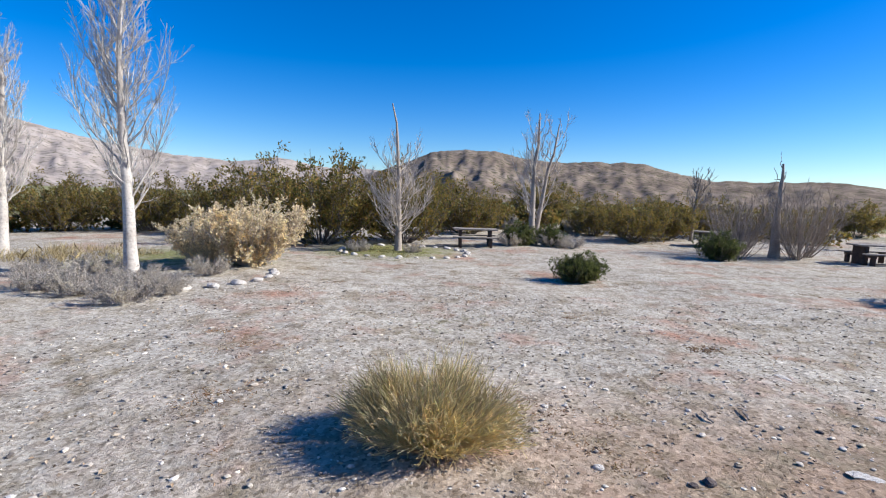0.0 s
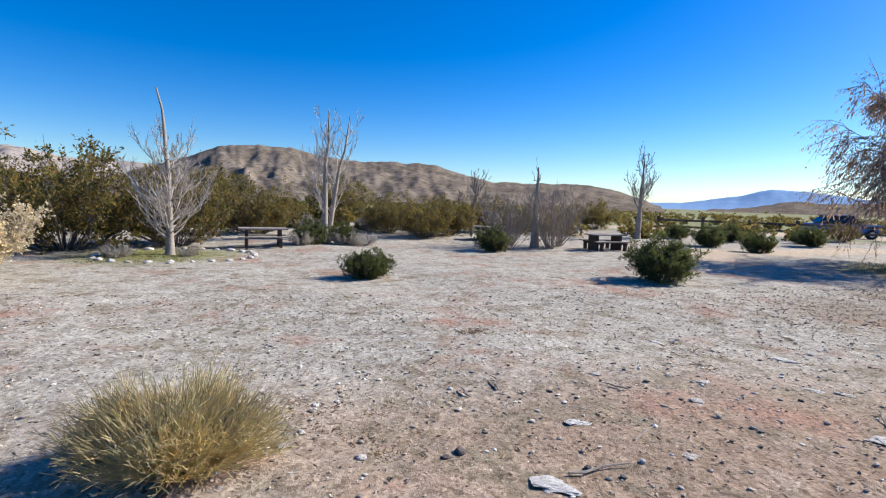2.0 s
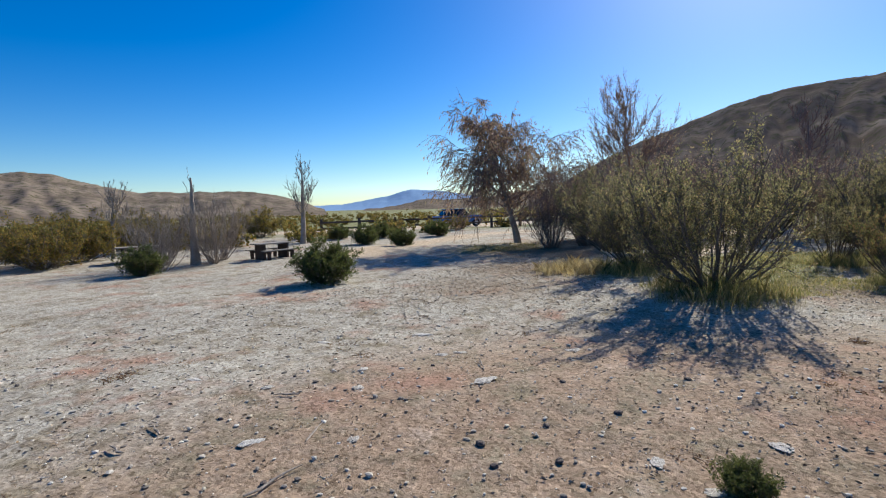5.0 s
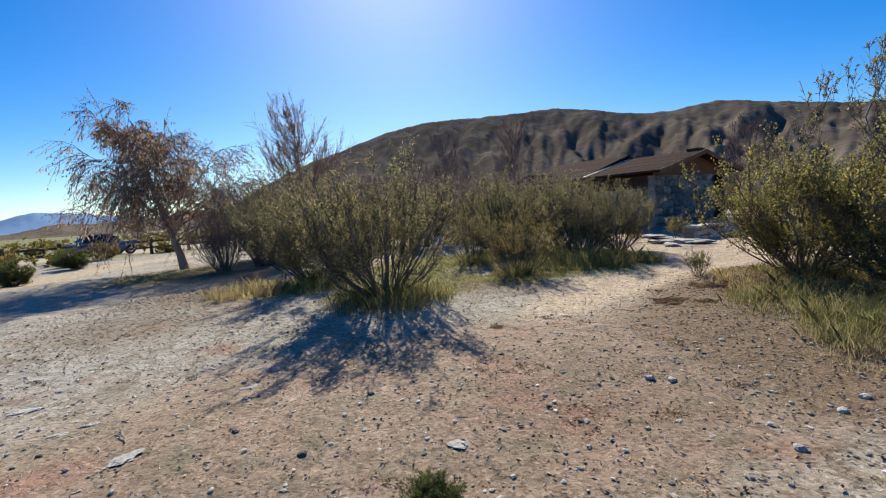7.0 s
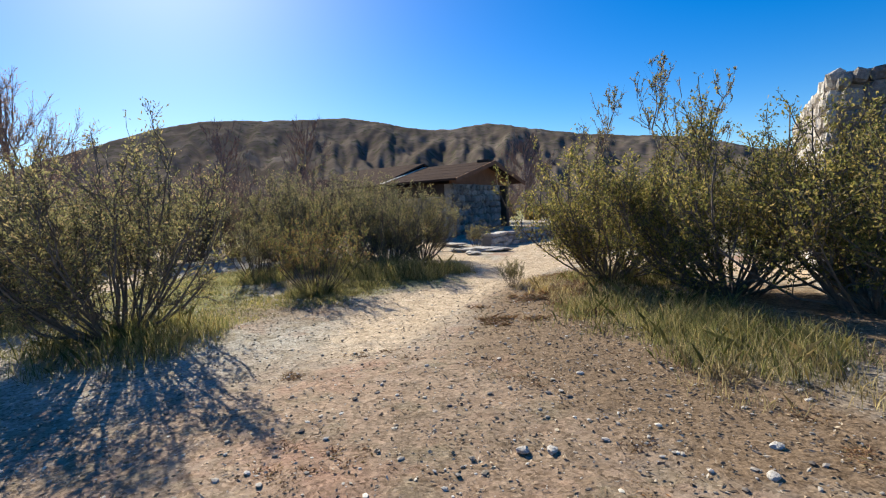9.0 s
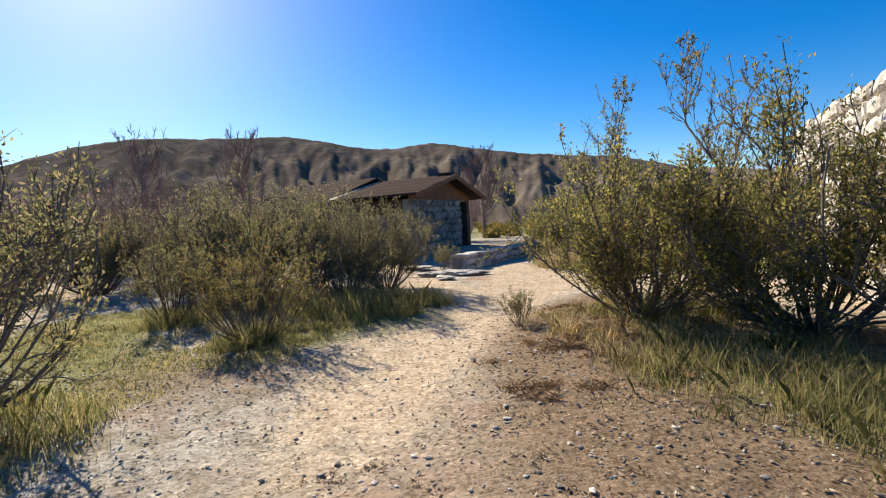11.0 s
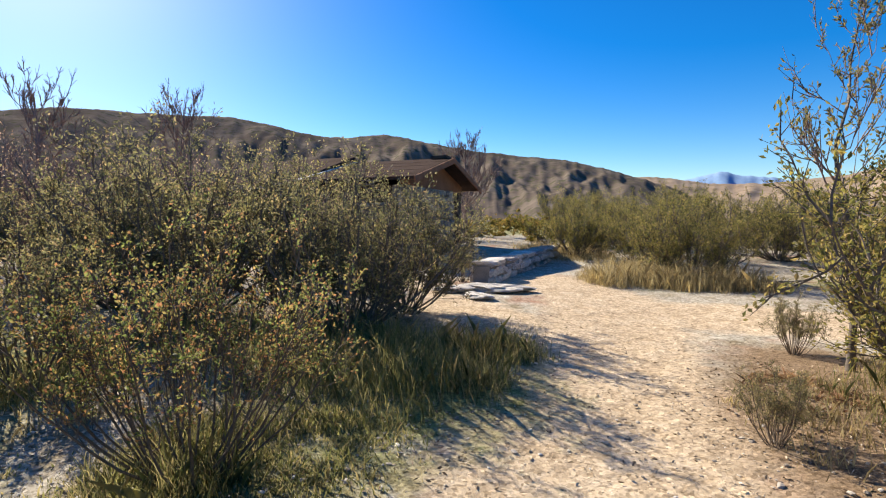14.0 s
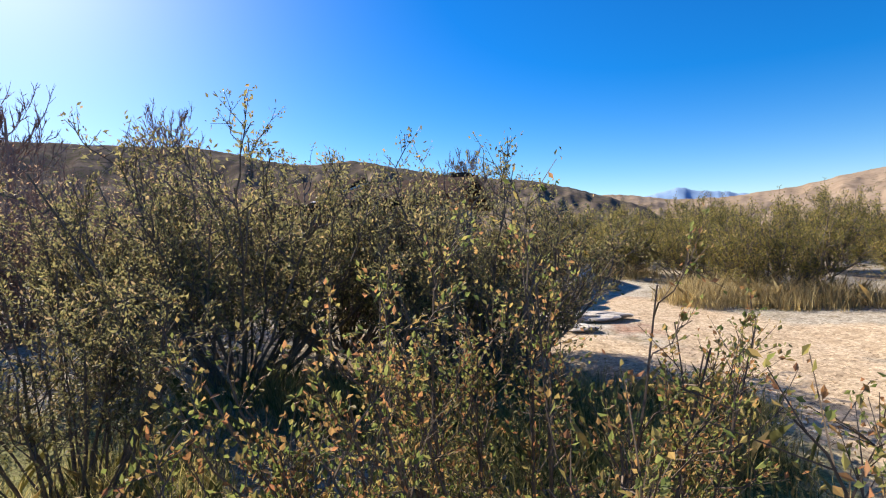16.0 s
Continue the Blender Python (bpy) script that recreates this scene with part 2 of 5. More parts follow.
M_PEBBLE = foliage("mixed_pebbles", [(0.10, 0.085, 0.08), (0.28, 0.25, 0.22), (0.42, 0.38, 0.34), (0.60, 0.57, 0.53)], 0.9, 0.0)
M_ROCK = surface("pale_rock", [(0.34, 0.30, 0.26), (0.50, 0.46, 0.42), (0.62, 0.59, 0.55)], 6, 50, bump=0.6, vary=0.5)
M_DARKROCK = surface("dark_rock", [(0.09, 0.07, 0.065), (0.16, 0.13, 0.12)], 6, 50, bump=0.6)
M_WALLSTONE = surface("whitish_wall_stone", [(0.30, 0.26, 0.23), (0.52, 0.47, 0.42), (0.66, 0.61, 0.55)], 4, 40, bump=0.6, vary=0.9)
# the restroom's grey stone, also the painted shade of the ruin's end wall
M_GREY_SHADE_STONE = surface("grey_and_shaded_wall_stone", [(0.13, 0.11, 0.10), (0.24, 0.21, 0.185), (0.36, 0.32, 0.28)], 4, 40, bump=0.6, vary=0.9)
M_MORTAR = surface("grey_mortar", [(0.24, 0.22, 0.20), (0.36, 0.33, 0.30)], 5, 60, bump=0.6)
M_ROOF = surface("brown_shingle_roofing", [(0.052, 0.033, 0.027), (0.080, 0.053, 0.044)], 2, 30, rough=1.0, bump=0.5, vary=0.3, spec=0.02)
M_BROWNWOOD = surface("red_brown_painted_wood", [(0.20, 0.085, 0.045), (0.27, 0.12, 0.065)], 3, 30, bump=0.3)
M_DARKWOOD = surface("dark_stained_wood", [(0.05, 0.035, 0.028), (0.09, 0.065, 0.05)], 3, 30)
M_FENCE = surface("weathered_fence_wood", [(0.07, 0.055, 0.045), (0.13, 0.105, 0.09)], 3, 30)
M_WORNBOARD = surface("weathered_pale_boards", [(0.24, 0.21, 0.18), (0.36, 0.32, 0.28)], 3, 40, bump=0.4)
M_BENCHWOOD = surface("dark_red_brown_timber", [(0.055, 0.038, 0.03), (0.10, 0.072, 0.058)], 3, 30)
M_METALEDGE = surface("pale_roof_flashing", [(0.55, 0.52, 0.5), (0.65, 0.63, 0.6)], 3, 40, rough=0.5)
M_CARBLUE = surface("blue_car_paint", [(0.064, 0.160, 0.416), (0.080, 0.192, 0.480)], 2, 20, rough=0.25, bump=0.0, spec=0.6)
M_CARGLASS = surface("dark_car_glass", [(0.02, 0.025, 0.03), (0.03, 0.035, 0.04)], 2, 20, rough=0.08, bump=0.0, spec=0.7)
M_RUBBER = surface("black_rubber", [(0.02, 0.02, 0.02), (0.035, 0.035, 0.035)], 3, 30)
M_HILL_N = hill_material("brown_hill_soil", [(0.112, 0.088, 0.072), (0.192, 0.152, 0.124), (0.272, 0.224, 0.184)], (0.085, 0.08, 0.05), 0.22, 0.50)
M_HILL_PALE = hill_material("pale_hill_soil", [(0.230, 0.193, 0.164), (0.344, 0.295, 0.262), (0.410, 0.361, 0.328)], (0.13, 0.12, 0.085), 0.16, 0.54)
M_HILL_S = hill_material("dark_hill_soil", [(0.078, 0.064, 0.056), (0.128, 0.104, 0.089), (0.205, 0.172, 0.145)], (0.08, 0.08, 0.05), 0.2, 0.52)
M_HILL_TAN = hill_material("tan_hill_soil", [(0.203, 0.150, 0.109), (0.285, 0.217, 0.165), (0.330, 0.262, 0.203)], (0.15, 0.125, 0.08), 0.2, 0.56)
# distance haze painted into the base colour of the far ranges as blue
M_HAZE_BLUE = hill_material("haze_blue_range", [(0.19, 0.30, 0.48), (0.23, 0.35, 0.54)], (0.20, 0.31, 0.49), 0.01, 0.6)


# ---- mesh building ----
r1 = np.random.default_rng


def mesh_of(name, verts, faces, material, smooth=False):
    me = bpy.data.meshes.new(name)
    me.from_pydata(np.asarray(verts).tolist(), [], np.asarray(faces).tolist() if not isinstance(faces, list) else faces)
    me.materials.append(material)
    if smooth:
        me.polygons.foreach_set("use_smooth", [True] * len(me.polygons))
    me.update()
    return me


def thing(name, place, label, category, group="", turn=0.0, size=1.0):
    ob = new(name)
    ob.empty_display_size = 0.1
    ob.matrix_basis = pose(*place, 0, 0, turn) @ Matrix.Scale(size, 4)
    return tagged(ob, label, category, group)


def part(name, data, material, parent, label=""):
    """Links a bmesh or a mesh as one mesh object under a thing or a part."""
    if isinstance(data, bmesh.types.BMesh):
        me = bpy.data.meshes.new(name)
        data.to_mesh(me)
        data.free()
        me.materials.append(material)
    else:
        me = data
    ob = new(name, me)
    ob.parent = parent
    if label:
        ob["label"] = label
    return ob


def box(bm, x0, x1, y0, y1, z0, z1, bevel=0.0, m=None):
    made = bmesh.ops.create_cube(bm, size=1.0)["verts"]
    bmesh.ops.scale(bm, vec=(x1 - x0, y1 - y0, z1 - z0), verts=made)
    bmesh.ops.translate(bm, vec=((x0 + x1) / 2, (y0 + y1) / 2, (z0 + z1) / 2), verts=made)
    if bevel:
        edges = list({e for v in made for e in v.link_edges})
        made = bmesh.ops.bevel(bm, geom=edges, offset=bevel, segments=2, affect="EDGES")["verts"]
    if m is not None:
        bmesh.ops.transform(bm, matrix=m, verts=list(made))
    return bm


def boxed(*a, **k):
    return box(bmesh.new(), *a, **k)


def unit(v):
    return v / np.maximum(np.linalg.norm(v, axis=-1, keepdims=True), 1e-9)


def tubes(P, R, sides=3):
    """Tapered tubes along the paths P (n, k, 3) with radii R (n, k)."""
    n, k = P.shape[:2]
    d = unit(np.gradient(P, axis=1))
    ref = np.where(np.abs(d[..., 2:3]) > 0.9, np.array([1.0, 0, 0]), np.array([0, 0, 1.0]))
    u = unit(np.cross(d, ref))
    w = np.cross(d, u)
    a = np.arange(sides) / sides * 2 * np.pi
    V = P[:, :, None] + R[:, :, None, None] * (np.cos(a)[:, None] * u[:, :, None] + np.sin(a)[:, None] * w[:, :, None])
    base = (np.arange(n)[:, None, None] * k + np.arange(k - 1)[None, :, None]) * sides
    i, j = np.arange(sides), (np.arange(sides) + 1) % sides
    F = np.stack([base + i, base + j, base + sides + j, base + sides + i], -1).reshape(-1, 4)
    return V.reshape(-1, 3), F


def joined(*pieces):
    V, F, off = [], [], 0
    for v, f in pieces:
        V.append(v)
        F.append(f + off)
        off += len(v)
    return np.concatenate(V), np.concatenate(F)


def bezier(p0, p1, p2, k):
    t = np.linspace(0, 1, k)[None, :, None]
    return p0[:, None] * (1 - t) ** 2 + 2 * p1[:, None] * t * (1 - t) + p2[:, None] * t * t


def leaves(r, C, D, length, width):
    """One folded, pointed leaf at each C, growing along D."""
    n = len(C)
    s = unit(np.cross(D, r.normal(size=(n, 3))))
    up = np.cross(s, D)
    L = (length * r.uniform(0.6, 1.3, n))[:, None]
    W = (width * r.uniform(0.7, 1.3, n))[:, None] / 2
    V = np.stack([C, C + D * L * 0.5 + s * W + up * W * 0.4, C + D * L, C + D * L * 0.5 - s * W + up * W * 0.4], 1)
    return V.reshape(-1, 3), np.arange(4 * n).reshape(-1, 4)


def pick_on(P, r, per, lo, hi):
    """Points and headings on each of the paths P, per of them between the shares lo and hi."""
    n, k = P.shape[:2]
    who = np.repeat(np.arange(n), per)
    u = r.uniform(lo, hi, n * per) * (k - 1)
    i = np.minimum(u.astype(int), k - 2)
    f = (u - i)[:, None]
    a, b = P[who, i], P[who, i + 1]
    return a * (1 - f) + b * f, unit(b - a), who


def gaps(C, seed, size):
    """A smooth share from 0 to 1 at each place, that opens holes and lobes in a crown."""
    r = r1(seed)
    total = np.zeros(len(C))
    for k in range(6):
        way = unit(r.normal(size=3)) * r.uniform(0.7, 1.5) * 2 * np.pi / size
        total += np.sin(C @ way + r.uniform(0, 6.28))
    return 0.5 + total / 5.0


def shrub(r, h, w, stems=30, branches=5, twigs=4, per=8, leaf=(0.035, 0.014), stem_r=0.012, flat=0.55, low=0.3, lean=1.15, upward=0.15, loose=0.2, reach_out=0.21, crook=0.03, open_=0.0, lobe=0.75, spray=0.1):
    """A many-stemmed shrub: crooked woody paths fanned from its base, forking twice, with sprigs of leaves at the ends."""
    az, c = r.uniform(0, 2 * np.pi, stems), r.uniform(math.cos(lean), 1, stems)
    sn = np.sqrt(1 - c * c)
    reach = r.uniform(0.62, 1.05, stems)
    flatway = np.stack([np.cos(az), np.sin(az), 0 * az], -1)
    tip = flatway * (sn * w / 2 * reach / math.sin(lean))[:, None] + np.array([0, 0, 1.0]) * (h * reach * (flat + (1 - flat) * c))[:, None]
    base = flatway * r.uniform(0.0, 0.09 * w, stems)[:, None] + np.array([0, 0, -0.04])
    mid = (base + tip) / 2 + flatway * (0.10 * w * sn)[:, None] + r.normal(0, 0.06 * h, (stems, 3)) + np.array([0, 0, -0.06 * h])
    P = bezier(base, mid, tip, 8)
    P[:, 1:] += np.cumsum(r.normal(0, crook * h * 0.5, P[:, 1:].shape), 1) * np.linspace(0.3, 0.7, 7)[None, :, None]
    P[:, 1:, 2] = np.maximum(P[:, 1:, 2], 0.05 * h)
    pieces = [tubes(P, stem_r * np.linspace(1, 0.35, 8)[None] * r.uniform(0.6, 1.25, stems)[:, None], 4)]
    s, d, _ = pick_on(P, r, branches, low, 0.98)
    out = unit(d + r.normal(0, 0.75, d.shape) + np.array([0, 0, upward]))
    L = reach_out * h * r.uniform(0.4, 1.25, len(s))[:, None]
    B = bezier(s, s + out * L * 0.5 + r.normal(0, 0.03 * h, s.shape), s + unit(out + np.array([0, 0, upward])) * L, 5)
    B[:, 1:-1] += r.normal(0, 0.008 * h, B[:, 1:-1].shape)
    if open_:
        B = B[gaps(B[:, -1], 5, lobe * h) > open_]
    pieces.append(tubes(B, stem_r * 0.42 * np.linspace(1, 0.45, 5)[None] * np.ones((len(B), 1)), 3))
    s, d, _ = pick_on(B, r, twigs, 0.25, 1.0)
    out = unit(d + r.normal(0, 0.6, d.shape) + np.array([0, 0, upward * 0.8]))
    T = np.stack([s, s + out * spray * h * r.uniform(0.5, 1.35, len(s))[:, None]], 1)
    pieces.append(tubes(T, stem_r * 0.2 * np.array([[1, 0.5]]) * np.ones((len(s), 1)), 3))
    crown = None
    if per:
        s, d, _ = pick_on(T, r, per, 0.25, 1.1)
        s = s + r.normal(0, loose * 0.06 * h, s.shape)
        crown = leaves(r, s, unit(d + r.normal(0, 0.7, d.shape)), *leaf)
    return joined(*pieces), crown


def plant(name, kind, label, category, group, variant, place, turn, size):
    """A shrub from one of the grown variants."""
    ob = thing(name, place, label, category, group, turn, size)
    for pname, me in variant:
        part(pname, me, None, ob)
    return ob


def grown(name, r, wood, crown_mat, crown_name="foliage", **k):
    w, c = shrub(r, **k)
    out = [("woody_frame", mesh_of(name + "_stems", *w, wood))]
    if c is not None:
        out.append((crown_name, mesh_of(name + "_crown", *c, crown_mat)))
    return out


def gz(x, y):
    """Height of the ground."""
    x, y = np.asarray(x, float), np.asarray(y, float)
    rise = 0.034 * np.logaddexp(0, (x - 11.0) / 1.2) * 1.2
    rise = np.minimum(rise, 0.55) / (1 + np.exp((y - 5.0) / 1.5))
    swell = 0.035 * np.sin(x * 0.53 + 1.0) * np.sin(y * 0.47 + 0.4) + 0.02 * np.sin(x * 1.3 + y * 0.9)
    far = np.clip((np.hypot(x - 5, y) - 40) / 200, 0, 1) * 1.0
    mounds = 0.0
    for mx, my, mr, mh in ((10.0, -5.9, 1.9, 0.16), (7.2, -4.4, 1.7, 0.10), (10.0, 1.4, 1.5, 0.12), (14.0, -3.2, 1.5, 0.1), (0.05, 2.9, 0.8, 0.05)):
        mounds = mounds + mh * np.exp(-((x - mx) ** 2 + (y - my) ** 2) / mr**2)
    return rise + swell * np.exp(-((np.hypot(x - 6, y) / 60) ** 2)) + mounds - far * 0.6


def gz1(x, y):
    return float(gz(x, y))


def along(x, y, line):
    """Distance from each place to a polyline."""
    best = np.full(np.shape(x), 1e9)
    for (ax, ay), (bx, by) in zip(line[:-1], line[1:]):
        dx, dy = bx - ax, by - ay
        s = np.clip(((x - ax) * dx + (y - ay) * dy) / (dx * dx + dy * dy), 0, 1)
        best = np.minimum(best, np.hypot(x - ax - s * dx, y - ay - s * dy))
    return best


TRAIL = [(8.4, -1.5), (9.4, -2.0), (10.6, -2.6), (12.4, -4.6), (13.8, -6.6), (15.2, -7.9), (17.0, -8.6)]
SPUR = [(14.2, -7.6), (12.9, -8.6), (10.5, -9.6), (7.0, -10.6)]
BACKLANE = [(15.0, 4.2), (19.0, 2.2), (24.0, 2.6), (31.0, 3.4)]
APRON = [(14.8, -5.4), (17.5, -5.2), (20.5, -6.2)]
DRIVE = [(-14.0, 4.0), (-4.0, 4.6), (3.0, 7.0), (9.0, 11.5), (16.0, 15.0), (24.0, 16.0), (34.0, 14.0)]
ROAD = [(14.0, 44.0), (26.0, 31.0), (37.0, 25.0), (60.0, 18.0)]


def covers(x, y):
    """Share of trodden sand, rust-red gravel and weeds at each place."""
    sand = np.clip(1.25 - along(x, y, TRAIL) / 1.2, 0, 1) * np.clip((x - 6.6) / 4.0, 0.0, 1.0)
    sand = np.maximum(sand, np.clip(1.3 - along(x, y, SPUR) / 1.15, 0, 1))
    sand = np.maximum(sand, np.clip(1.2 - along(x, y, BACKLANE) / 0.8, 0, 1))
    sand = np.maximum(sand, np.clip(1.2 - along(x, y, APRON) / 0.9, 0, 1))
    sand = np.maximum(sand, np.clip(1.3 - along(x, y, ROAD) / 3.2, 0, 1))
    sand = np.maximum(sand, 0.75 * np.clip(1.2 - along(x, y, DRIVE) / 1.8, 0, 1) * (x > 12))
    red = 0.75 * np.exp(-(((x - 4.5) / 3.2) ** 2 + ((y - 0.4) / 2.6) ** 2)) + 0.5 * np.exp(-(((x - 1.5) / 5) ** 2 + ((y - 2.6) / 1.6) ** 2))
    red = red + 0.7 * np.exp(-(((x - 11.0) / 1.5) ** 2 + ((y + 5.0) / 1.0) ** 2)) + 0.45 * np.exp(-(((x - 7.2) / 2.2) ** 2 + ((y + 2.6) / 1.2) ** 2)) + 0.7 * np.exp(-(((x - 9.0) / 1.8) ** 2 + ((y + 4.2) / 1.2) ** 2)) + 0.55 * np.exp(-(((x - 6.4) / 2.6) ** 2 + ((y + 0.8) / 2.0) ** 2))
    weed = np.zeros_like(x)
    for wx, wy, wr, wa in ((15.6, 0.6, 1.9, 0.9), (12.9, 0.6, 1.2, 0.8), (11.6, 0.3, 1.2, 0.85), (14.2, 1.4, 1.9, 0.9), (12.2, 3.6, 1.5, 0.7), (16.5, 9.6, 2.4, 0.7), (7.4, -4.6, 1.9, 0.85), (9.8, -5.9, 1.3, 0.3), (13.4, -3.0, 1.7, 0.85), (12.3, -2.0, 0.9, 0.6), (12.2, -1.3, 0.9, 0.75), (-3.0, 13.2, 2.6, 0.7), (-7.0, 10.0, 3.0, 0.6), (15.6, -10.4, 1.6, 0.5), (12.6, -13.5, 2.0, 0.8), (-0.2, 5.6, 1.6, 0.3)):
        weed = np.maximum(weed, wa * np.exp(-(((x - wx) ** 2 + (y - wy) ** 2) / wr**2)))
    weed = np.maximum(weed, 0.6 * np.clip((np.hypot(x - 5, y) - 24) / 12, 0, 1) * (1 - sand))
    return sand, np.clip(red, 0, 1), weed


def duff_cover(x, y):
    """Share of brown leaf duff: beside the trail and under the bushes."""
    side = [(5.2, -3.4), (7.4, -3.2), (9.2, -4.1), (10.6, -5.3), (11.4, -6.6)]
    duff = 0.95 * np.clip(1.3 - along(x, y, side) / 1.25, 0, 1)
    for dx, dy, dr, da in ((9.9, -5.9, 2.2, 0.9), (8.4, -7.0, 2.2, 0.9), (6.4, -5.6, 2.4, 0.7), (10.0, 1.4, 1.5, 0.6), (9.2, 5.2, 2.4, 0.65), (12.3, 5.6, 2.8, 0.8), (16.0, 8.0, 3.2, 0.8), (20.0, 9.0, 3.0, 0.8), (15.4, -2.8, 2.4, 0.75), (12.7, -1.2, 0.8, 0.6), (5.4, -1.6, 2.4, 0.5), (11.4, -0.7, 1.7, 0.75), (13.6, -1.7, 1.6, 0.6), (2.0, -0.8, 1.6, 0.3), (9.0, -2.6, 1.2, 0.4)):
        duff = np.maximum(duff, da * np.exp(-(((x - dx) ** 2 + (y - dy) ** 2) / dr**2)))
    return duff


# ---- ground ----
def spaced(lo, hi, step, reach):
    mid = np.arange(lo, hi, step)
    out, d = [], step
    v = hi
    while v < reach:
        out.append(v)
        d *= 1.17
        v += d
    out.append(reach)
    low, d, v = [], step, lo - step
    while v > -reach:
        low.append(v)
        d *= 1.17
        v -= d
    low.append(-reach)
    return np.concatenate([np.array(low[::-1]), mid, np.array(out)])


def build_ground():
    xs, ys = spaced(-7.0, 20.0, 0.14, 3200.0), spaced(-12.0, 13.0, 0.14, 3200.0)
    X, Y = np.meshgrid(xs, ys, indexing="ij")
    Z = gz(X, Y)
    near = np.exp(-((np.hypot(X - 6, Y) / 18) ** 4))
    Z = Z + near * np.random.default_rng(3).normal(0, 0.006, Z.shape)
    V = np.stack([X, Y, Z], -1).reshape(-1, 3)
    n, k = X.shape
    i = (np.arange(n - 1)[:, None] * k + np.arange(k - 1)[None]).ravel()
    F = np.stack([i, i + k, i + k + 1, i + 1], -1)
    me = mesh_of("ground", V, F, M_GROUND, True)
    s, r, w = covers(X.ravel(), Y.ravel())
    at = me.color_attributes.new("cover", "FLOAT_COLOR", "POINT")
    at.data.foreach_set("color", np.stack([s, r, w, duff_cover(X.ravel(), Y.ravel())], -1).ravel().astype(np.float32))
    return tagged(new("ground", me), "pale gravel and sand ground with dry weeds", "ground", kind="structure")


build_ground()


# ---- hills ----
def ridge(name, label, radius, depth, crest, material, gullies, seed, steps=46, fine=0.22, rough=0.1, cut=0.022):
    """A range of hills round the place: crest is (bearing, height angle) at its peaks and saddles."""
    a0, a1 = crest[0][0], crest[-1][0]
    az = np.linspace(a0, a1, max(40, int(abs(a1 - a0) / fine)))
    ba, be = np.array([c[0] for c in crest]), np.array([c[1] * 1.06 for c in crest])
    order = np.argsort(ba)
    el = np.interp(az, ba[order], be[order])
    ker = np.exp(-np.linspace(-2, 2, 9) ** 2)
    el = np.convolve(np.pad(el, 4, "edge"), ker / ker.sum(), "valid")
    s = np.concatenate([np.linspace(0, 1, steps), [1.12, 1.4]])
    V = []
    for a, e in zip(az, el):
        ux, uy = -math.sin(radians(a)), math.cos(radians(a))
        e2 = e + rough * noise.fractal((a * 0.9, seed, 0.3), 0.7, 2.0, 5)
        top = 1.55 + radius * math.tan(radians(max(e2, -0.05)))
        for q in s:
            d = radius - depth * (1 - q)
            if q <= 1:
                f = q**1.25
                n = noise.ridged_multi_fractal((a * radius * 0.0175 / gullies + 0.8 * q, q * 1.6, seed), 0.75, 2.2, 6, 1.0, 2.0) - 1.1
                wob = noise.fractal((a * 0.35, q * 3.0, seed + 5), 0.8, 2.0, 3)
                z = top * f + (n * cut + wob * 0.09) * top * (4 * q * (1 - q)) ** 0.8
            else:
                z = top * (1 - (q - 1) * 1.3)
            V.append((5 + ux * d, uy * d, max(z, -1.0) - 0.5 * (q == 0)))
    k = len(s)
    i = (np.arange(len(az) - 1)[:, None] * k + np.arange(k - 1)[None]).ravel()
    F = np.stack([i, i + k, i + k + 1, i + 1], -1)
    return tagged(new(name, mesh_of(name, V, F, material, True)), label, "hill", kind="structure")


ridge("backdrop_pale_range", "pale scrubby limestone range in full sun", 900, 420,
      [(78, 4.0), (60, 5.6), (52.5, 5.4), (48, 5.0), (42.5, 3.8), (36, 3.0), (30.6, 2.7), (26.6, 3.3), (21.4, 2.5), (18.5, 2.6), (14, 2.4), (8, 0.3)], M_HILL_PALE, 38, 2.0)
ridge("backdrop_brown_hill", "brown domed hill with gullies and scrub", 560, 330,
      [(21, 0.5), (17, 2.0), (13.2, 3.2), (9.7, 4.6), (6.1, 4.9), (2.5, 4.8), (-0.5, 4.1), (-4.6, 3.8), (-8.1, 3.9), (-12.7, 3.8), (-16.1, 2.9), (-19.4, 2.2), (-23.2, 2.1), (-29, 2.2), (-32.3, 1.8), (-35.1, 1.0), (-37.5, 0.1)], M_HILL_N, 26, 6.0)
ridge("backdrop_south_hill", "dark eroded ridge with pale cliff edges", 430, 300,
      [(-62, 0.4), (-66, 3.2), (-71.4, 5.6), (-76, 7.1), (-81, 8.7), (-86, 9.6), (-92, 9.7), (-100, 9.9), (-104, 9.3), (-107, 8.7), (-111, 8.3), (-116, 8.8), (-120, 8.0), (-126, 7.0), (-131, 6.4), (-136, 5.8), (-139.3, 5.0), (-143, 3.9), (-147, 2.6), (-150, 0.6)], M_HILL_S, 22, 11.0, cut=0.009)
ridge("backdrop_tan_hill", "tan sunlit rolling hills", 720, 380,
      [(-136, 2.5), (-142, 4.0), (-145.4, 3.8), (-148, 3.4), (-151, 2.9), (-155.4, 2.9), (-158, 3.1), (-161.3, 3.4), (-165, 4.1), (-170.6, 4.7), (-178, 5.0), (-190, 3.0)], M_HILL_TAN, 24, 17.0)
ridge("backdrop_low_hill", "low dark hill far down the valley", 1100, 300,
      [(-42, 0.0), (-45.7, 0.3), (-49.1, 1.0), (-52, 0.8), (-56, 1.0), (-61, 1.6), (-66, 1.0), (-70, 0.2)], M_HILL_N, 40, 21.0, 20)
